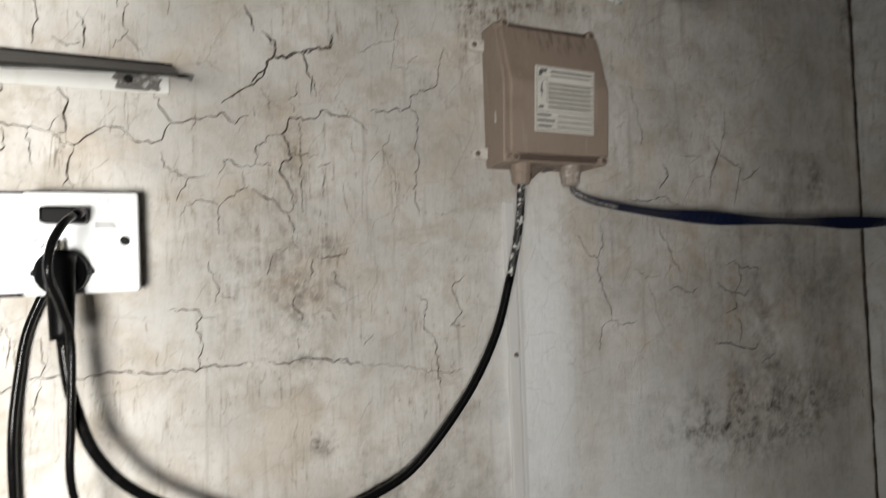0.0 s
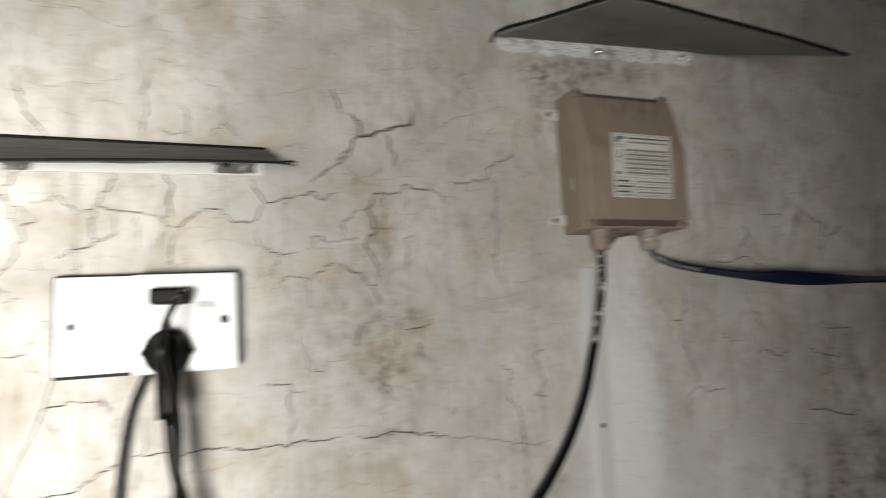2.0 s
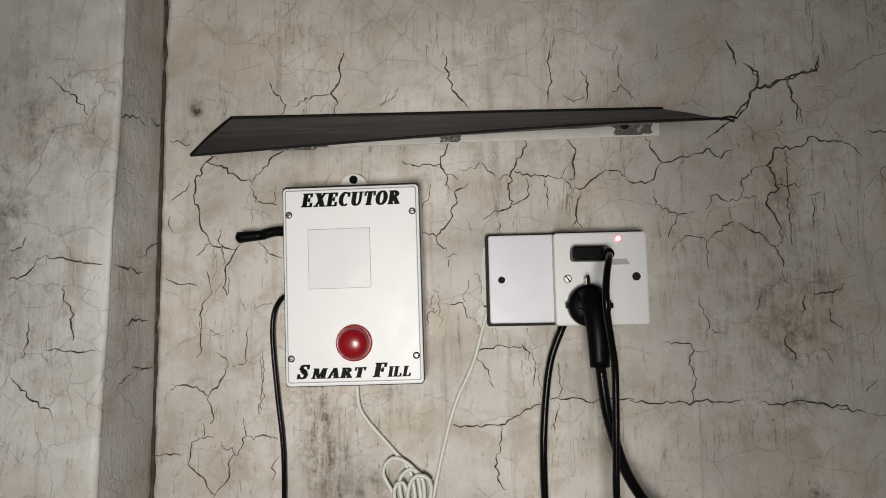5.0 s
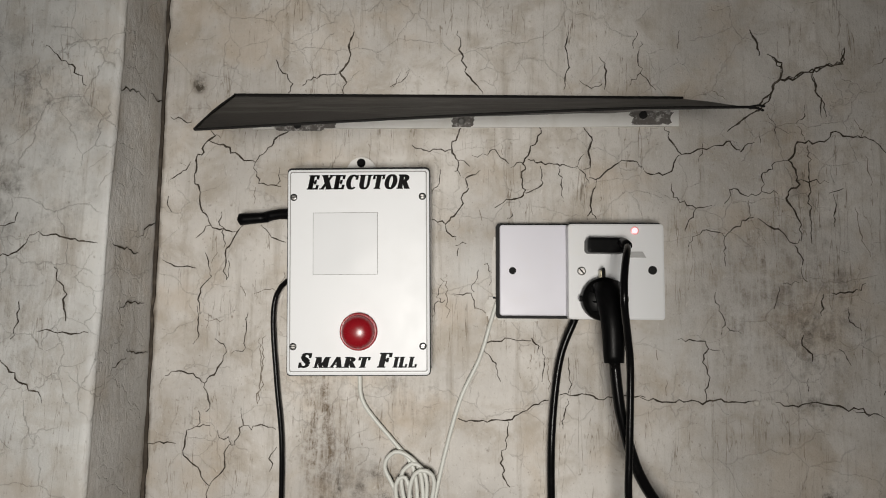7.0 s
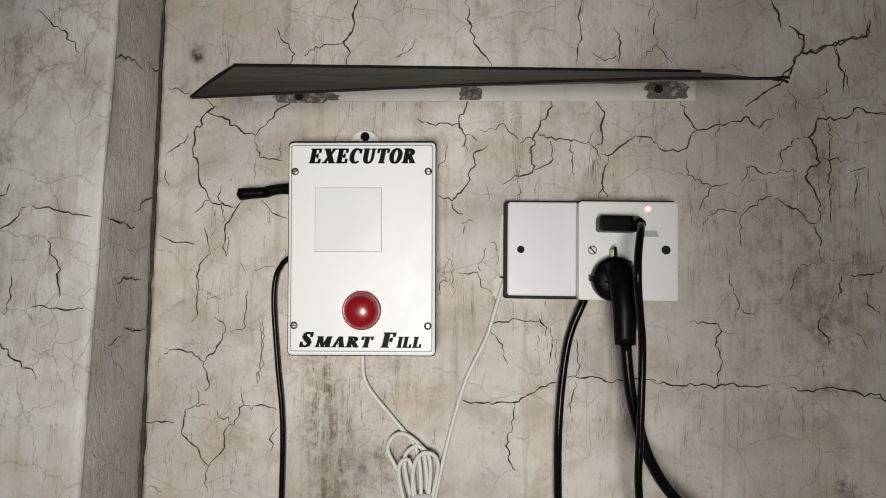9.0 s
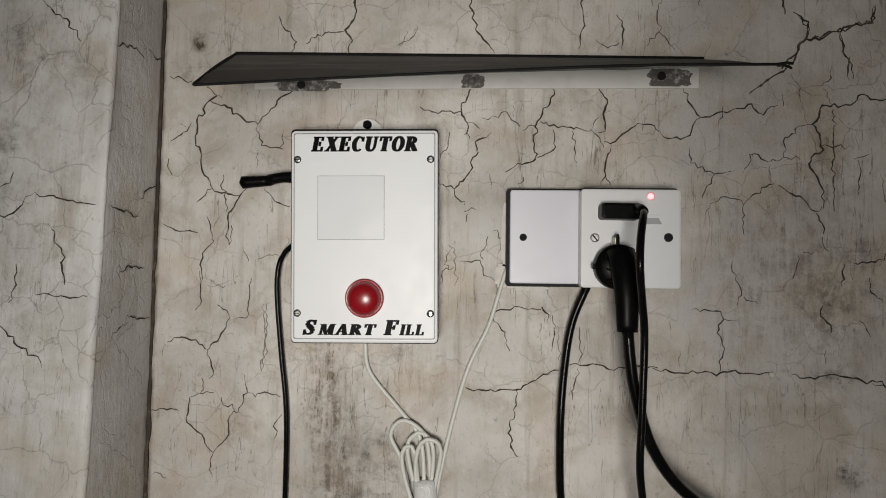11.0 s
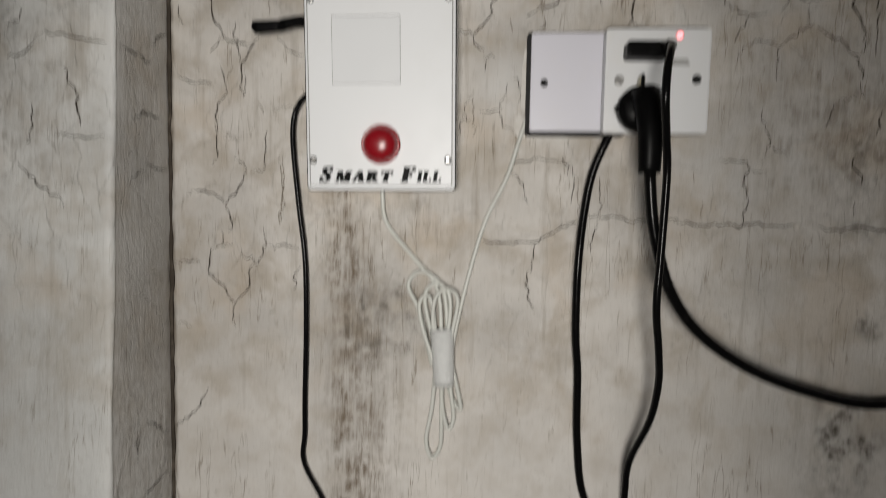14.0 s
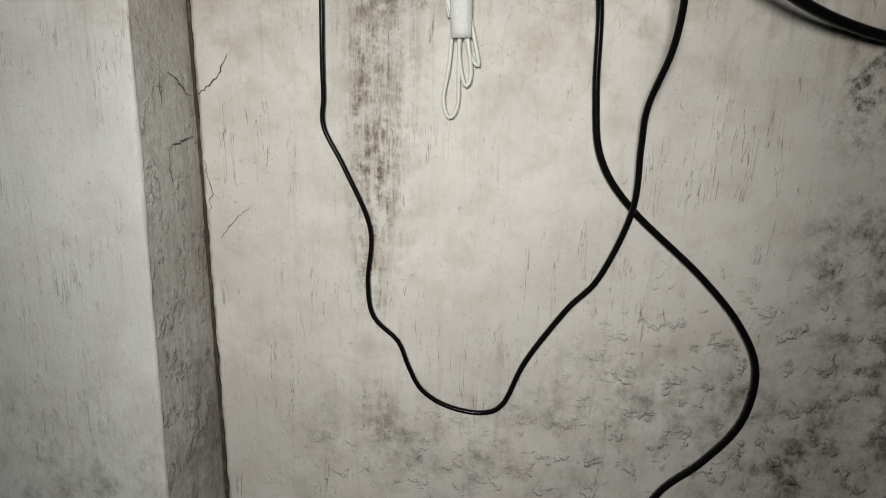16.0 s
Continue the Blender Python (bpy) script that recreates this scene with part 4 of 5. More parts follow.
part("body", outline(rounded(-EW, EW, -EH, EH, 0.004), 0.004, -0.030, 0.001), m_white, bx)
part("seal_line", outline(rounded(-EW + 0.0012, EW - 0.0012, -EH + 0.0012, EH - 0.0012, 0.003), -0.028, -0.0315), m_groove, bx)
part("lid", outline(rounded(-EW + 0.0003, EW - 0.0003, -EH + 0.0003, EH - 0.0003, 0.004), -0.0315, -0.042, 0.0022), m_white, bx)
# shadow line round the lid, drawn as a slightly larger black rim
part("gap_shade", outline(rounded(-EW - 0.0001, EW + 0.0001, -EH - 0.0002, EH + 0.0012, 0.004), -0.036, -0.0405), m_gap, bx)
part("panel_groove", outline(rounded(-EW + 0.0027, EW - 0.0027, -EH + 0.0037, EH - 0.0027, 0.002), -0.040, -0.0423), m_groove, bx)
part("lid_panel", outline(rounded(-EW + 0.0035, EW - 0.0035, -EH + 0.0045, EH - 0.0035, 0.002), -0.040, -0.0428, 0.0006), m_white, bx)
FACE = -0.0430
for sx, sz in ((-0.0595, 0.0685), (0.0590, 0.0685), (-0.0595, -0.0680), (0.0590, -0.0680)):
    well = part("screw_well", outline(disc(sx, sz, 0.0033), -0.0420, -0.0430), m_hole, bx)
    part("screw", lathe(sx, sz, [(0.0024, -0.0420), (0.0024, -0.0434), (0.0016, -0.0437)], 14), m_screw, well)
    part("screw_slot", box(sx - 0.0020, sx + 0.0020, -0.04395, -0.0434, sz - 0.0004, sz + 0.0004), m_hole, well)
for x0, x1, z0, z1 in ((-0.0415, 0.0180, 0.0537, 0.0541), (-0.0415, 0.0180, -0.0029, -0.0025), (-0.0415, -0.0412, -0.0025, 0.0537), (0.0176, 0.0181, -0.0025, 0.0537)):
    part("window_edge", box(x0, x1, FACE - 0.0001, -0.0424, z0, z1), m_groove, bx)
part("window_film", box(-0.0411, 0.0175, FACE - 0.00005, -0.0424, -0.0024, 0.0536), m_film, bx)
BX, BZ = 0.0008, -0.0545
button = part("push_button", lathe(BX, BZ, [(0.0170, -0.0425), (0.0172, -0.0455), (0.0168, -0.0470), (0.0156, -0.0472), (0.0150, -0.0466), (0.0148, -0.0500),
                                           (0.0138, -0.0535), (0.0110, -0.0562), (0.0070, -0.0577), (0.0025, -0.0583)], 40), m_red, bx, "glossy red dome button", smooth=True)
lettering("EXECUTOR", -0.0475, 0.0475, 0.0755, 0.0888, FACE - 0.0003, m_ink, bx)
for word, x0, x1, z1 in (("S", -0.0548, -0.0415, -0.0738), ("MART", -0.0412, 0.0118, -0.0775), ("F", 0.0172, 0.0318, -0.0738), ("ILL", 0.0312, 0.0535, -0.0775)):
    lettering(word, x0, x1, -0.0872, z1, FACE - 0.0003, m_ink, bx)
tab = part("hanging_tab", outline(disc(-0.003, 0.0985, 0.0145, 28), -0.0005, -0.0042), m_flange, bx)
part("tab_screw", lathe(-0.003, 0.1070, [(0.0042, -0.003), (0.0042, -0.0065), (0.003, -0.008)], 16), m_black, tab)
aerial = part("aerial", tube([(-0.090, -0.020, 0.0525), (-0.112, -0.021, 0.0510), (-0.1195, -0.021, 0.0503)], 0.0056, 14, taper=lambda s: (0.85 + 0.25 * s) * min(1.0, math.sqrt(max(0.03, (1 - s) * 7)))), m_black, bx, "stubby black rubber aerial", smooth=True)
part("knuckle", tube([(-0.062, -0.020, 0.0555), (-0.080, -0.020, 0.0555), (-0.092, -0.020, 0.0530)], 0.0053, 12, taper=lambda s: 1.0 - 0.35 * math.exp(-((s - 0.62) / 0.10) ** 2)), m_black, aerial, smooth=True)
part("cable_entry", box(-0.0675, -0.064, -0.024, -0.010, -0.012, -0.006, 0.0008), m_black, bx)

# ---- sheet hood over the control box ----
hood = thing("rain_hood", "dark sheet hood on a white painted strip above the control box", "hood")


def flap(corners, sag, nx, ny, thick, seed):
    """A thin buckled sheet between back-left, back-right, front-right, front-left, with ragged free edges."""
    bl, br, fr, fl = [Vector(c) for c in corners]
    bm = bmesh.new()
    layers = []
    for lower in (0, 1):
        grid = []
        for j in range(ny + 1):
            v = j / ny
            row = []
            for i in range(nx + 1):
                u = i / nx
                p = bl.lerp(br, u).lerp(fl.lerp(fr, u), v)
                p.z += sag * math.sin(math.pi * u) * v + 0.0022 * v * noise.noise(Vector((u * 5, v * 2, seed))) - lower * thick
                if j == ny:
                    p.y += 0.0025 * noise.noise(Vector((u * 17, seed, 0)))
                if i in (0, nx):
                    p.x += 0.003 * noise.noise(Vector((v * 9, seed, 4)))
                row.append(bm.verts.new(p))
            grid.append(row)
        layers.append(grid)
    for grid in layers:
        for j in range(ny):
            for i in range(nx):
                bm.faces.new((grid[j][i], grid[j][i + 1], grid[j + 1][i + 1], grid[j + 1][i]))
    a, b = layers
    for j in range(ny):
        for i in (0, nx):
            bm.faces.new((a[j][i], a[j + 1][i], b[j + 1][i], b[j][i]))
    for i in range(nx):
        for j in (0, ny):
            bm.faces.new((a[j][i], a[j][i + 1], b[j][i + 1], b[j][i]))
    return bm


def ragged(cx, cz, rx, rz, y, seed, n=54):
    pts = []
    for i in range(n):
        a = 2 * math.pi * i / n
        k = 0.80 + 0.30 * noise.noise(Vector((2.2 * math.cos(a), 2.2 * math.sin(a), seed))) + 0.16 * noise.noise(Vector((9 * math.cos(a), 9 * math.sin(a), seed)))
        pts.append((cx + max(-rx, min(rx, 1.2 * rx * k * math.cos(a))), cz + max(-rz, min(rz, 1.5 * rz * k * math.sin(a)))))
    return outline(pts, y + 0.0006, y)


part("flap", flap(((-0.415, -0.002, 1.5150), (0.030, -0.002, 1.5140), (0.0375, -0.136, 1.4640), (-0.382, -0.158, 1.4380)), 0.002, 60, 12, 0.0016, 2.0), m_sheet, hood, "buckled dark sheet")
part("side_edge", tube([(-0.415, -0.003, 1.5148), (-0.400, -0.080, 1.4770), (-0.382, -0.1585, 1.4375)], 0.0014, 6), m_sheet_edge, hood)
part("front_edge", tube([(-0.382, -0.1585, 1.4370), (-0.28, -0.153, 1.4450), (-0.17, -0.148, 1.4530), (-0.06, -0.142, 1.4600), (0.0375, -0.1365, 1.4635)], 0.0010, 6), m_sheet_edge, hood)
# sheet's back edge, thickened in black for the contact shade at the wall
part("top_edge_shade", tube([(-0.415, -0.004, 1.5146), (-0.28, -0.004, 1.5144), (-0.14, -0.004, 1.5142), (0.0, -0.004, 1.5138), (0.030, -0.005, 1.5132)], 0.0019, 6), m_sheet_edge, hood)
for dz, far in ((0.0, 0.010), (-0.0022, 0.009)):
    part("frayed_strand", tube([(0.034, -0.135, 1.4640 + dz * 0.5), (0.036 + far * 0.5, -0.134, 1.4655 + dz), (0.036 + far, -0.133, 1.4650 + dz * 1.5)], 0.0009, 6), m_sheet_edge, hood)
strip = part("wall_strip", outline([(-0.396, 1.4805), (0.027, 1.4865), (0.027, 1.5080), (-0.396, 1.5060)], 0.002, -0.0026, 0.0006), m_flange, hood, "white painted fixing strip")
for cx, cz, rx, seed in ((-0.345, 1.4850, 0.034, 3), (-0.184, 1.4905, 0.012, 5), (0.0, 1.4960, 0.022, 9)):
    part("bare_patch", ragged(cx, cz, rx, {3: 0.0060, 5: 0.0065, 9: 0.0085}[seed], -0.0030, seed), m_bare, strip)
for cx, cz, bold in ((-0.350, 1.4850, 1), (-0.186, 1.4895, 0), (-0.008, 1.4970, 1)):
    part("strip_screw", lathe(cx, cz, [(0.0040, -0.002), (0.0040, -0.0045), (0.0022, -0.0058)], 14), m_hole if bold else m_screw, strip)

# ---- socket outlet and blank plate ----
blank = thing("blank_plate", "lilac-white plastic blanking plate with black gasket", "wall plate", m=pose(-0.105, 0, 1.3425, 0, -0.7, 0))
# gasket and shaded gap round the plate, made as one black solid
part("gap_shade", outline(rounded(-0.0455, 0.0430, -0.0455, 0.0450, 0.003), 0.003, -0.0135), m_gap, blank)
part("plate", outline(rounded(-0.0425, 0.0435, -0.0425, 0.0430, 0.0025), -0.0125, -0.0200, 0.0012), m_blank, blank)
part("screw_hole", lathe(-0.0305, -0.0005, [(0.0032, -0.0190), (0.0034, -0.0204), (0.0026, -0.0206)], 18), m_hole, blank)

sock = thing("wall_socket", "white switched wall socket with a lit red indicator", "socket", m=pose(-0.0425, 0, 1.3420, 0, -0.6, 0))
part("back_box", outline(rounded(-0.0425, 0.0425, -0.0425, 0.0440, 0.003), 0.003, -0.0240), m_plate, sock)
part("plate", outline(rounded(-0.0435, 0.0435, -0.0440, 0.0435, 0.003), -0.0240, -0.0360, 0.0018), m_plate, sock)
# shade in the gap behind the plate, drawn as a thin black rim
part("gap_shade", outline(rounded(-0.0430, 0.0418, -0.0430, 0.0448, 0.003), -0.0240, -0.0330), m_gap, sock)
led = part("indicator_lamp", lathe(0.0170, 0.0372, [(0.0026, -0.0350), (0.0026, -0.0366), (0.0016, -0.0376)], 16), m_led, sock, "glowing red indicator", smooth=True)
part("lamp_glow", lathe(0.0170, 0.0372, [(0.0040, -0.0350), (0.0040, -0.0361), (0.0027, -0.0364)], 18), m_led_glow, sock, "ring carrying the indicator's red glow")
rocker = part("rocker_switch", outline(rounded(0.0090, 0.0255, 0.0120, 0.0215, 0.0010), -0.0350, -0.0366, 0.0004), m_plate, sock)
# grey wedge on the white rocker: its shaded side put into colour
part("rocker_shade", outline([(0.0100, 0.0125), (0.0265, 0.0125), (0.0235, 0.0178), (0.0100, 0.0178)], -0.0362, -0.0380, 0.0003), m_switch_shade, rocker)
part("screw", lathe(-0.0315, 0.0000, [(0.0040, -0.0350), (0.0040, -0.0366), (0.0030, -0.0371)], 18), m_screw, sock)
part("screw_slot", outline([(-0.0342, 0.0024), (-0.0334, 0.0032), (-0.0288, -0.0024), (-0.0296, -0.0032)], -0.0368, -0.0374), m_hole, sock)
part("screw_hole", lathe(0.0325, 0.0010, [(0.0038, -0.0350), (0.0040, -0.0363), (0.0030, -0.0366)], 18), m_hole, sock)

plug = thing("mains_plug", "black round two-pin plug pushed into the socket", "plug")
part("head", lathe(-0.0565, 1.3165, [(0.0188, -0.0360), (0.0195, -0.0400), (0.0195, -0.0500), (0.0188, -0.0522), (0.0178, -0.0526), (0.0172, -0.0545), (0.0150, -0.0560), (0.0060, -0.0575)], 36), m_black, plug, smooth=True)
part("grip", tube([(-0.0560, -0.0560, 1.3290), (-0.0550, -0.0640, 1.3130), (-0.0535, -0.0690, 1.2930), (-0.0530, -0.0700, 1.2630)], 0.0115, 16, 0.80, taper=lambda s: 1.05 - 0.30 * s ** 0.7), m_black, plug, smooth=True)
for s in (-1, 1):
    part("side_lug", box(-0.0565 + s * 0.0195 - 0.002, -0.0565 + s * 0.0195 + 0.002, -0.0500, -0.0440, 1.3140, 1.3190, 0.0008), m_black, plug)
part("earth_clip", box(-0.0598, -0.0552, -0.0500, -0.0400, 1.3335, 1.3425, 0.0010), m_brass, plug)
part("clip_tongue", box(-0.0588, -0.0564, -0.0520, -0.0495, 1.3330, 1.3445, 0.0006), m_black, plug)
for k in range(3):
    part("grip_rib", tube([(-0.0720 + 0.002 * k, -0.0545, 1.3240 - 0.009 * k), (-0.0660 + 0.002 * k, -0.0580, 1.3225 - 0.009 * k)], 0.0010, 6), m_black, plug)
part("strain_relief", lathe(0, 0, [(0.0058, 0.0), (0.0060, 0.006), (0.0050, 0.012)], 16), m_black, plug).matrix_local = pose(-0.0529, -0.0698, 1.266, 90, 0, 4)

adapter = thing("small_power_plug", "small black power connector in the socket face", "plug")
part("shell", outline(rounded(-0.0715, -0.0375, 1.3575, 1.3715, 0.0032), -0.0355, -0.0530, 0.0025), m_black, adapter, smooth=False)
part("cable_boot", tube([(-0.0420, -0.0480, 1.3665), (-0.0415, -0.0600, 1.3660), (-0.0425, -0.0740, 1.3620)], 0.0042, 10), m_black, adapter, smooth=True)

# ---- cables ----
lead = thing("control_box_lead", "thin black lead looping from control box to socket", "cable")
part("sheath", tube([(-0.3425, -0.016, 1.331), (-0.352, -0.012, 1.3285), (-0.3625, -0.009, 1.316), (-0.3655, -0.008, 1.289), (-0.3600, -0.007, 1.231), (-0.3530, -0.007, 1.174),
                     (-0.3515, -0.007, 1.106), (-0.3525, -0.006, 1.040), (-0.3525, -0.005, 1.005), (-0.3530, -0.005, 0.975), (-0.3320, -0.005, 0.934), (-0.3060, -0.005, 0.873),
                     (-0.3090, -0.005, 0.815), (-0.3030, -0.005, 0.776), (-0.2760, -0.005, 0.749), (-0.2640, -0.005, 0.720), (-0.2490, -0.005, 0.693), (-0.2210, -0.005, 0.676),
                     (-0.1830, -0.005, 0.671), (-0.1590, -0.006, 0.685), (-0.1380, -0.007, 0.738), (-0.1000, -0.008, 0.800), (-0.0710, -0.009, 0.837), (-0.0465, -0.012, 0.907),
                     (-0.0465, -0.020, 0.970), (-0.0465, -0.030, 1.006), (-0.0360, -0.050, 1.052), (-0.0345, -0.064, 1.0889), (-0.0394, -0.077, 1.1191), (-0.0457, -0.086, 1.1567),
                     (-0.0450, -0.087, 1.1992), (-0.0442, -0.088, 1.2604), (-0.0491, -0.098, 1.2893), (-0.0550, -0.112, 1.314), (-0.0535, -0.107, 1.337), (-0.0470, -0.090, 1.356), (-0.0425, -0.074, 1.362)], 0.0031, 12, taper=lambda s: 0.80 + 0.20 * min(1, max(0, (s - 0.42) * 6))), m_cable, lead, smooth=True)

feed = thing("socket_feed_cable", "black cable dropping out of the socket box", "cable")
part("sheath", tube([(-0.0720, -0.012, 1.306), (-0.0770, -0.014, 1.295), (-0.0880, -0.012, 1.266), (-0.0940, -0.012, 1.230), (-0.0980, -0.016, 1.179), (-0.0970, -0.014, 1.118),
                     (-0.0930, -0.010, 1.080), (-0.0900, -0.008, 1.013), (-0.0800, -0.007, 0.956), (-0.0460, -0.005, 0.908), (0.0260, -0.006, 0.845), (0.0710, -0.008, 0.795),
                     (0.0930, -0.009, 0.747), (0.0870, -0.009, 0.688), (0.0550, -0.008, 0.637), (0.0130, -0.008, 0.589), (-0.0200, -0.012, 0.500), (-0.0400, -0.020, 0.300),
                     (-0.0300, -0.060, 0.030), (0.0300, -0.120, 0.006)], 0.0036, 12), m_cable, feed, smooth=True)

cord = thing("power_cable", "thick black mains cord sagging from plug to junction box", "power cable")
part("sheath", tube([(-0.0529, -0.0698, 1.266), (-0.0500, -0.0695, 1.238), (-0.0455, -0.069, 1.213), (-0.0315, -0.067, 1.170), (-0.0035, -0.060, 1.133), (0.0450, -0.048, 1.101),
                     (0.1050, -0.030, 1.078), (0.1650, -0.020, 1.067), (0.2180, -0.020, 1.080), (0.2640, -0.022, 1.105), (0.3230, -0.025, 1.171), (0.3600, -0.027, 1.236),
                     (0.3800, -0.029, 1.300)], 0.0047, 14, step=0.008), m_cable, cord, smooth=True)
part("paint_splashed_end", tube([(0.3800, -0.029, 1.300), (0.3895, -0.030, 1.340), (0.3950, -0.031, 1.375), (0.3975, -0.031, 1.412)], 0.0046, 14), m_flecked, cord, "black sheath splashed with white paint", smooth=True)

flex = thing("white_flex", "white flex tied in a bundle with clear tape", "cable")
for pts in (
    [(-0.1480, -0.006, 1.313), (-0.1500, -0.005, 1.309), (-0.1555, -0.005, 1.290), (-0.1650, -0.005, 1.258), (-0.1820, -0.005, 1.221), (-0.1940, -0.005, 1.179), (-0.2060, -0.007, 1.124), (-0.2130, -0.008, 1.080)],
    [(-0.2800, -0.006, 1.250), (-0.2800, -0.005, 1.237), (-0.2750, -0.005, 1.212), (-0.2470, -0.005, 1.179), (-0.2300, -0.006, 1.160), (-0.2230, -0.009, 1.140), (-0.2200, -0.010, 1.090)],
    [(-0.2290, -0.008, 1.080), (-0.2420, -0.008, 1.130), (-0.2535, -0.008, 1.155), (-0.2440, -0.009, 1.169), (-0.2290, -0.009, 1.164), (-0.2190, -0.008, 1.148), (-0.2140, -0.008, 1.100)],
    [(-0.2260, -0.012, 1.080), (-0.2390, -0.012, 1.118), (-0.2420, -0.012, 1.140), (-0.2360, -0.012, 1.147), (-0.2300, -0.013, 1.140), (-0.2250, -0.013, 1.100)],
    [(-0.2240, -0.014, 1.080), (-0.2290, -0.014, 1.130), (-0.2240, -0.015, 1.151), (-0.2140, -0.015, 1.154), (-0.2060, -0.014, 1.144), (-0.2110, -0.013, 1.110), (-0.2150, -0.012, 1.080)],
    [(-0.2220, -0.010, 1.080), (-0.2370, -0.010, 1.140), (-0.2320, -0.010, 1.156), (-0.2220, -0.010, 1.158), (-0.2130, -0.011, 1.140), (-0.2180, -0.010, 1.080)],
    [(-0.2250, -0.010, 1.090), (-0.2280, -0.008, 1.040), (-0.2330, -0.007, 1.006), (-0.2270, -0.007, 0.989), (-0.2190, -0.007, 1.001), (-0.2190, -0.009, 1.040), (-0.2180, -0.011, 1.090)],
    [(-0.2180, -0.012, 1.090), (-0.2190, -0.010, 1.050), (-0.2150, -0.009, 1.026), (-0.2110, -0.009, 1.019), (-0.2070, -0.009, 1.030), (-0.2120, -0.010, 1.066)],
    [(-0.2150, -0.009, 1.085), (-0.2120, -0.008, 1.056), (-0.2050, -0.007, 1.041), (-0.2005, -0.007, 1.038), (-0.2020, -0.008, 1.048), (-0.2110, -0.009, 1.085)],
):
    part("strand", tube(pts, 0.0020, 10, step=0.004), m_cord_white, flex, smooth=True)
part("tape_sleeve", tube([(-0.2205, -0.011, 1.116), (-0.2185, -0.012, 1.092), (-0.2170, -0.012, 1.062)], 0.0112, 18, 0.75, taper=lambda s: 1.0 - 0.12 * s), m_tape, flex, "shiny clear tape sleeve", smooth=True)

# ---- junction box with its hood ----
jb = thing("junction_box", "dusty taupe plastic junction box with faded data label", "junction box")
JX0, JX1 = 0.3715, 0.5035


def profiled(x0, x1, prof, bevel):
    """A body of that side profile (y, z), from x0 to x1."""
    bm = bmesh.new()
    f = bm.faces.new([bm.verts.new((x0, y, z)) for y, z in prof])
    r = bmesh.ops.extrude_face_region(bm, geom=[f])
    for v in r["geom"]:
        if isinstance(v, bmesh.types.BMVert):
            v.co.x = x1
    bmesh.ops.bevel(bm, geom=list(bm.edges), offset=bevel, segments=3, profile=0.6, affect="EDGES")
    return bm


part("body", profiled(JX0 - 0.003, JX1 + 0.001, [(0.003, 1.4270), (-0.0440, 1.4285), (-0.0490, 1.5200), (-0.0310, 1.5930), (0.003, 1.5930)], 0.003), m_taupe, jb)
part("lid", profiled(JX0 - 0.0015, JX1 + 0.0005, [(-0.030, 1.4365), (-0.0570, 1.4365), (-0.0615, 1.5170), (-0.0430, 1.5845), (-0.030, 1.5845)], 0.0035), m_taupe, jb)
# solid strip between lid and body, the gap's shade put into its colour
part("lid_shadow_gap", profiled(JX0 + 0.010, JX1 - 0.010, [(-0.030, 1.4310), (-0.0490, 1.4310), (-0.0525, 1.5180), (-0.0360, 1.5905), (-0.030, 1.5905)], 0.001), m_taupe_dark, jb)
for x, z, y in ((JX0 + 0.006, 1.5885, -0.0385), (JX1 - 0.006, 1.5885, -0.0385), (JX0 + 0.006, 1.4325, -0.0535), (JX1 - 0.006, 1.4325, -0.0535)):
    post = part("screw_post", lathe(x, z, [(0.0058, -0.020), (0.0058, y - 0.0005), (0.0048, y - 0.0015)], 18), m_taupe, jb, smooth=False)
    part("post_screw", lathe(x, z, [(0.0030, y), (0.0030, y - 0.0020), (0.0020, y - 0.0021)], 12), m_grime, post)
for z in (1.573, 1.444):
    lug = part("fixing_lug", outline(rounded(0.348, 0.376, z - 0.0065, z + 0.0065, 0.006), 0.002, -0.0055, 0.001), m_lug, jb, "paint-spattered white lug")
    part("lug_screw", lathe(0.3555, z, [(0.0030, -0.005), (0.0030, -0.0068), (0.002, -0.0072)], 12), m_grime, lug)
for x, mat in ((0.398, m_taupe), (0.4665, m_gland)):
    gland = part("cable_gland", lathe(0, 0, [(0.0125, 0.0), (0.0125, -0.010), (0.0110, -0.012), (0.0108, -0.022), (0.0088, -0.025)], 12), mat, jb)
    gland.matrix_local = pose(x, -0.030, 1.4300, 90, 0, 0)
    gland.matrix_local = pose(x, -0.030, 1.4300) @ pose(0, 0, 0, 90)
part("cobweb_dust", outline([(0.413, 1.4290), (0.455, 1.4290), (0.447, 1.4245), (0.436, 1.4265), (0.423, 1.4190), (0.416, 1.4130)], -0.004, -0.026), m_grime, jb)
part("scratch", outline([(0.0, 0.0), (0.004, 0.0), (0.003, 0.012), (0.001, 0.012)], 0, -0.0006), m_lug, jb).matrix_local = pose(JX0 - 0.0032, -0.026, 1.476, 0, 0, -90)

# the data label lies on the sloping lower lid face
lab = part("data_label", outline([(0.0, 0.0), (0.0800, 0.0), (0.0800, 0.0735), (0.0, 0.0735)], 0.0004, -0.0005), m_label, jb, "faded printed data label")
lab.matrix_local = pose(0.4005, -0.0592, 1.4615, 3.2, 0.6, 0)


def bar(x0, x1, z0, z1, mat, name="print_bar"):
    return part(name, outline([(x0, z0), (x1, z0), (x1, z1), (x0, z1)], -0.0004, -0.0009), mat, lab)


bar(0.0030, 0.0175, 0.0600, 0.0605, m_label_ink)
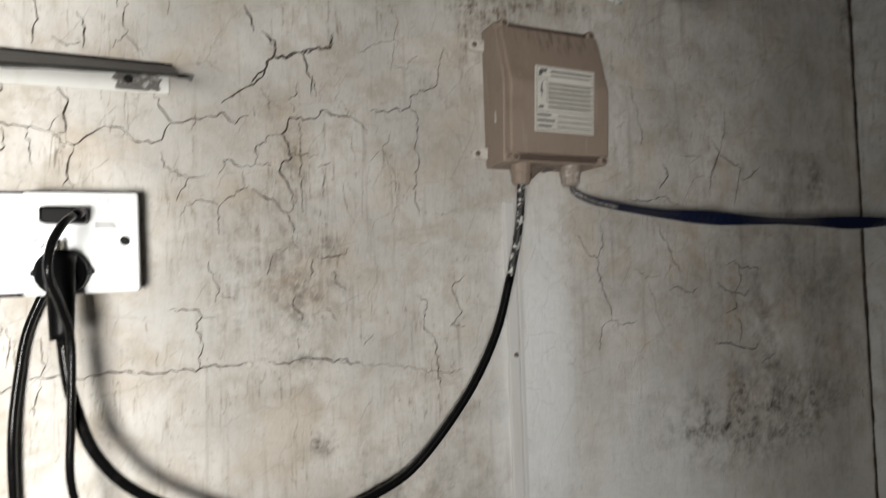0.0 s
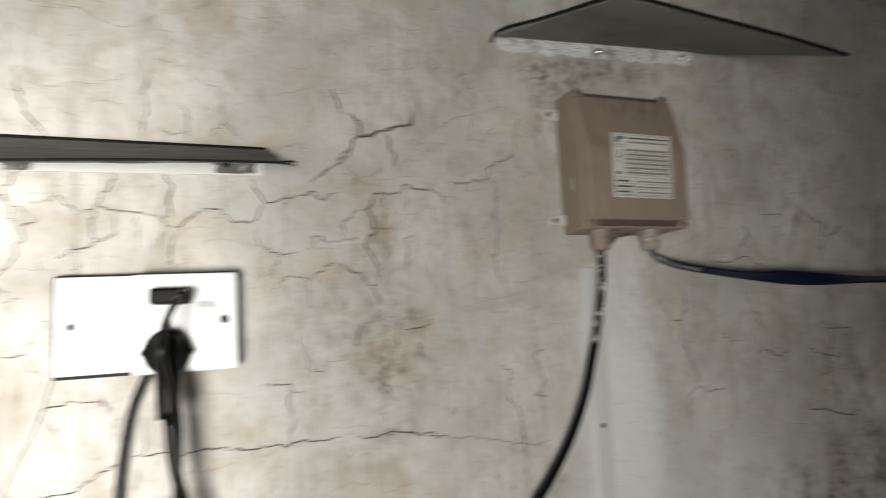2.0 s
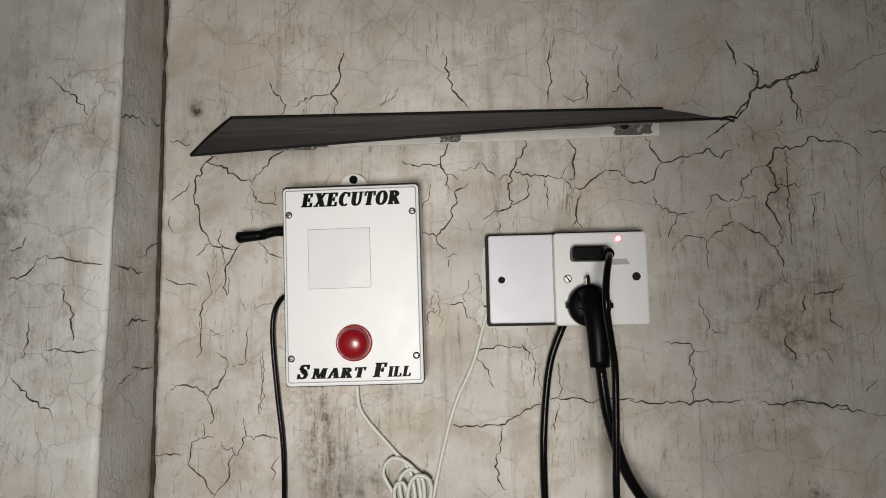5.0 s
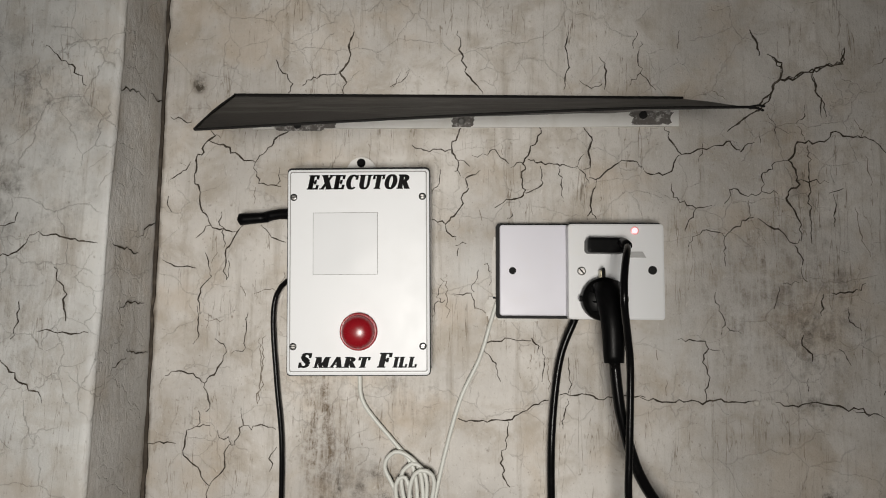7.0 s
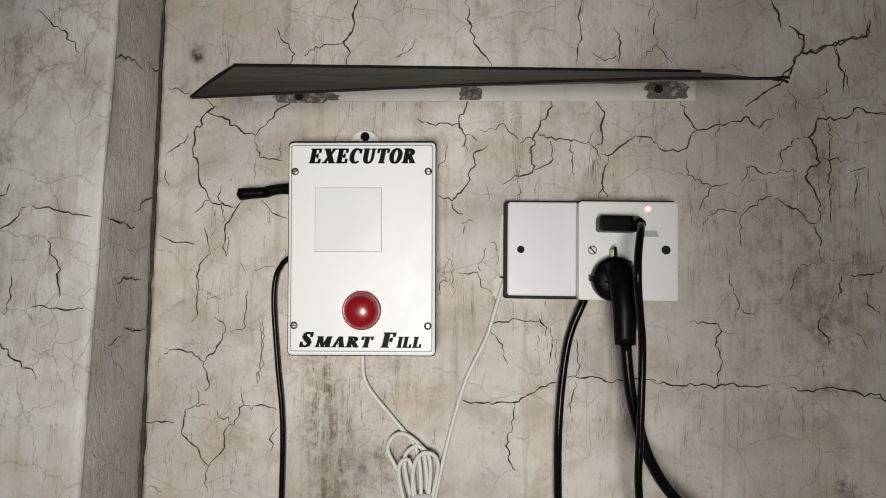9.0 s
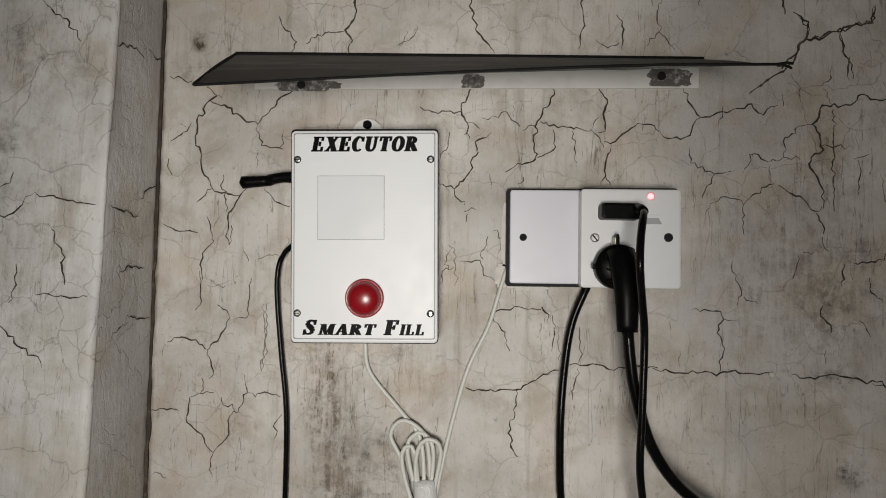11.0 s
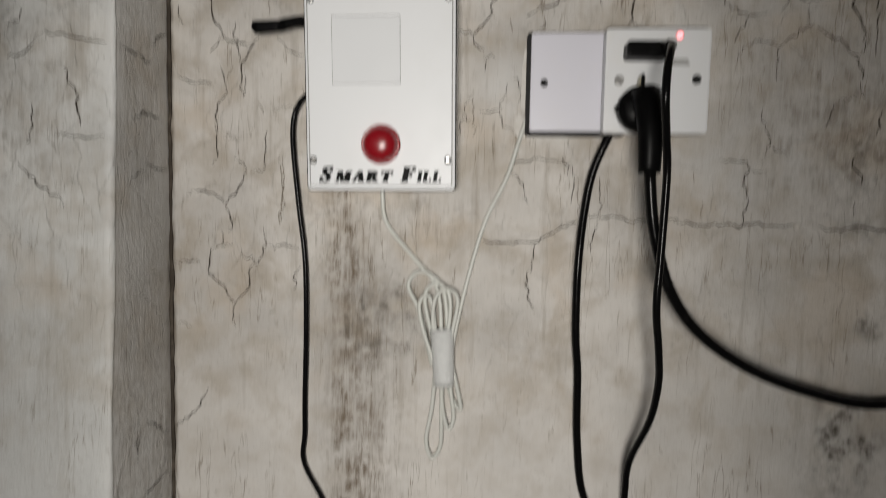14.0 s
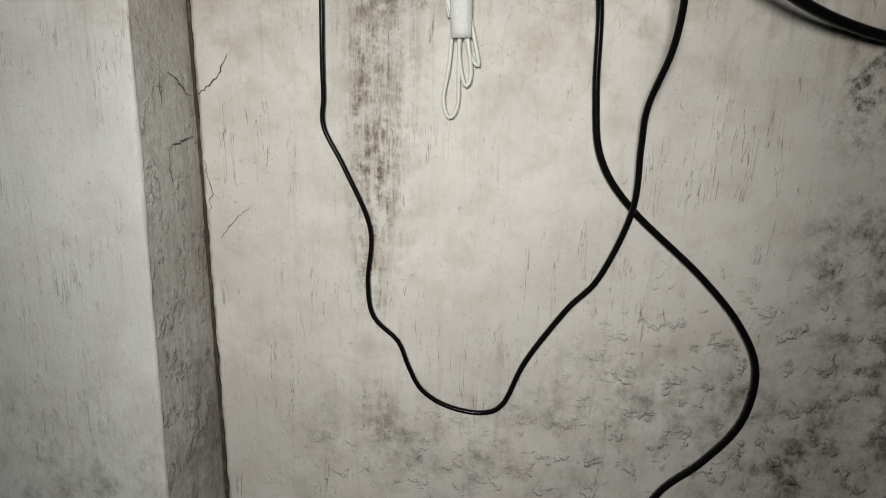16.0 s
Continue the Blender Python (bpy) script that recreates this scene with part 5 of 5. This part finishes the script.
part("logo_mark", outline([(0.0040, 0.0625), (0.0085, 0.0625), (0.0095, 0.0665), (0.0150, 0.0665), (0.0155, 0.0700), (0.0060, 0.0700)], -0.0004, -0.0009), m_label_ink, lab)
for x0, x1, z0, z1 in ((0.0020, 0.0780, 0.0715, 0.0719), (0.0020, 0.0780, 0.0016, 0.0020), (0.0020, 0.0024, 0.0016, 0.0719), (0.0776, 0.0780, 0.0016, 0.0719),
                       (0.0020, 0.0150, 0.0575, 0.0579), (0.0148, 0.0151, 0.0330, 0.0579), (0.0020, 0.0780, 0.0225, 0.0229)):
    bar(x0, x1, z0, z1, m_label_ink, "frame_line")
part("warning_bolt", outline([(0.0085, 0.0550), (0.0100, 0.0550), (0.0085, 0.0475), (0.0105, 0.0475), (0.0080, 0.0380), (0.0085, 0.0445), (0.0065, 0.0445)], -0.0004, -0.0009), m_label_ink, lab)
bar(0.0050, 0.0110, 0.0262, 0.0292, m_label_ink)
bar(0.0200, 0.0760, 0.0672, 0.0690, m_label_ink)
bar(0.0200, 0.0740, 0.0625, 0.0643, m_label_faint)
for k in range(6):
    bar(0.0170, 0.0750, 0.0272 + 0.0052 * k, 0.0295 + 0.0052 * k, m_label_faint)
    bar(0.0170, 0.0770, 0.0256 + 0.0052 * k, 0.0259 + 0.0052 * k, m_label_ink, "frame_line")
for k, w in enumerate((0.018, 0.022, 0.017)):
    bar(0.0040, 0.0040 + w, 0.0052 + 0.0062 * k, 0.0074 + 0.0062 * k, m_label_ink)
    bar(0.0300, 0.0760, 0.0052 + 0.0062 * k, 0.0068 + 0.0062 * k, m_label_faint)
    bar(0.0040, 0.0760, 0.0030 + 0.0062 * k, 0.0033 + 0.0062 * k, m_label_ink, "frame_line")

hood_b = thing("rain_hood", "dark bent sheet hood on a crumpled strip above junction box", "hood")
part("flap", flap(((0.290, -0.003, 1.6660), (0.605, -0.003, 1.6790), (0.626, -0.180, 1.5970), (0.341, -0.180, 1.6250)), 0.003, 44, 14, 0.0020, 6.0), m_sheet_pale, hood_b, "bent dark sheet")
part("front_edge", tube([(0.287, -0.006, 1.6560), (0.2885, -0.012, 1.6640), (0.296, -0.030, 1.6640), (0.312, -0.080, 1.6505), (0.338, -0.180, 1.6255), (0.356, -0.1815, 1.6250), (0.44, -0.1815, 1.6170), (0.54, -0.1815, 1.6070), (0.626, -0.181, 1.5965)], 0.0020, 8), m_sheet_edge, hood_b)


def crumpled(x0, x1, z0, z1):
    def at(u, v):
        x = x0 + (x1 - x0) * u
        z = z0 + (z1 - z0) * v + 0.004 * (u - 0.5) * 2 + 0.0045 * noise.noise(Vector((u * 14, 8, 0))) * (1 - v)
        z += 0.016 * (1 - v) * max(0.0, 1 - u / 0.05) ** 2
        fold = abs(noise.noise(Vector((u * 24 + v * 3, v * 2.5, 3)))) + 0.5 * abs(noise.noise(Vector((u * 60 - v * 5, v * 5, 7))))
        return (x, -0.0035 - 0.0075 * fold - 0.006 * v, z)
    return sheet(150, 14, at)


strip_b = part("wall_strip", crumpled(0.288, 0.580, 1.6510, 1.6700), m_foil, hood_b, "crumpled paint-smeared metal strip")
for x, z in ((0.313, 1.6580), (0.432, 1.6590), (0.560, 1.6640)):
    part("strip_screw", lathe(x, z, [(0.0042, -0.004), (0.0042, -0.0110), (0.0025, -0.0125)], 14), m_screw, strip_b)

# ---- flat cable off to the side ----
strap = thing("flat_cable", "twisted blue-black flat cable leaving the junction box", "cable")


def ribbon(points, width, thick, turns):
    """A flat band along the points; turns(s) gives its roll in degrees."""
    line = spline(points, 0.010)
    bm = bmesh.new()
    rings = []
    for i, p in enumerate(line):
        s = i / (len(line) - 1)
        d = (line[min(i + 1, len(line) - 1)] - line[max(i - 1, 0)]).normalized()
        up = Vector((0, 0, 1))
        up = (up - d * up.dot(d)).normalized()
        out = d.cross(up)
        a = radians(turns(s))
        w = up * math.cos(a) + out * math.sin(a)
        n = d.cross(w)
        k = min(1.0, 0.35 + s * 6)
        rings.append([bm.verts.new(p + w * (width * k * sx / 2) + n * (thick * sn / 2)) for sx, sn in ((-1, 0), (-0.85, 1), (0.85, 1), (1, 0), (0.85, -1), (-0.85, -1))])
    for a, b in zip(rings, rings[1:]):
        for k in range(6):
            bm.faces.new((a[k], a[(k + 1) % 6], b[(k + 1) % 6], b[k]))
    bm.faces.new(rings[0])
    bm.faces.new(rings[-1])
    return bm


part("band", ribbon([(0.4665, -0.03, 1.412), (0.47, -0.031, 1.399), (0.485, -0.034, 1.39), (0.515, -0.04, 1.382), (0.5875, -0.046, 1.3715), (0.6718, -0.055, 1.3651), (0.7543, -0.064, 1.3614), (0.8308, -0.074, 1.3589), (0.9099, -0.086, 1.357), (0.9925, -0.1, 1.3594), (1.087, -0.118, 1.3673), (1.3785, -0.14, 1.3948), (2.066, -0.16, 1.4243), (2.2127, -0.15, 1.429)],
                    0.0175, 0.0030, lambda s: 62 * math.sin(s * 26 - 0.2)), m_strap, strap, smooth=False)
tail = part("inner_core", tube([(0.4665, -0.030, 1.412), (0.4700, -0.031, 1.399), (0.4850, -0.034, 1.390), (0.510, -0.039, 1.3830), (0.525, -0.043, 1.3800)], 0.0030, 10), m_bare, strap, "grey stripped end", smooth=True)

# filler smeared round the blank plate
for cx, cz, rx, rz, seed in ((-0.1545, 1.306, 0.0055, 0.011, 21), (-0.128, 1.2965, 0.020, 0.0040, 22), (-0.1515, 1.345, 0.0030, 0.030, 23)):
    part("filler_patch", ragged(cx, cz, rx, rz, -0.0018, seed), m_filler, wall)

# a nail head left in the plaster
nail = thing("wall_nail", "rusty nail head sunk in a chipped plaster crack", "nail")
part("head", lathe(0.0965, 1.2215, [(0.0026, 0.002), (0.0028, -0.002), (0.0015, -0.003)], 10), m_lug, nail)
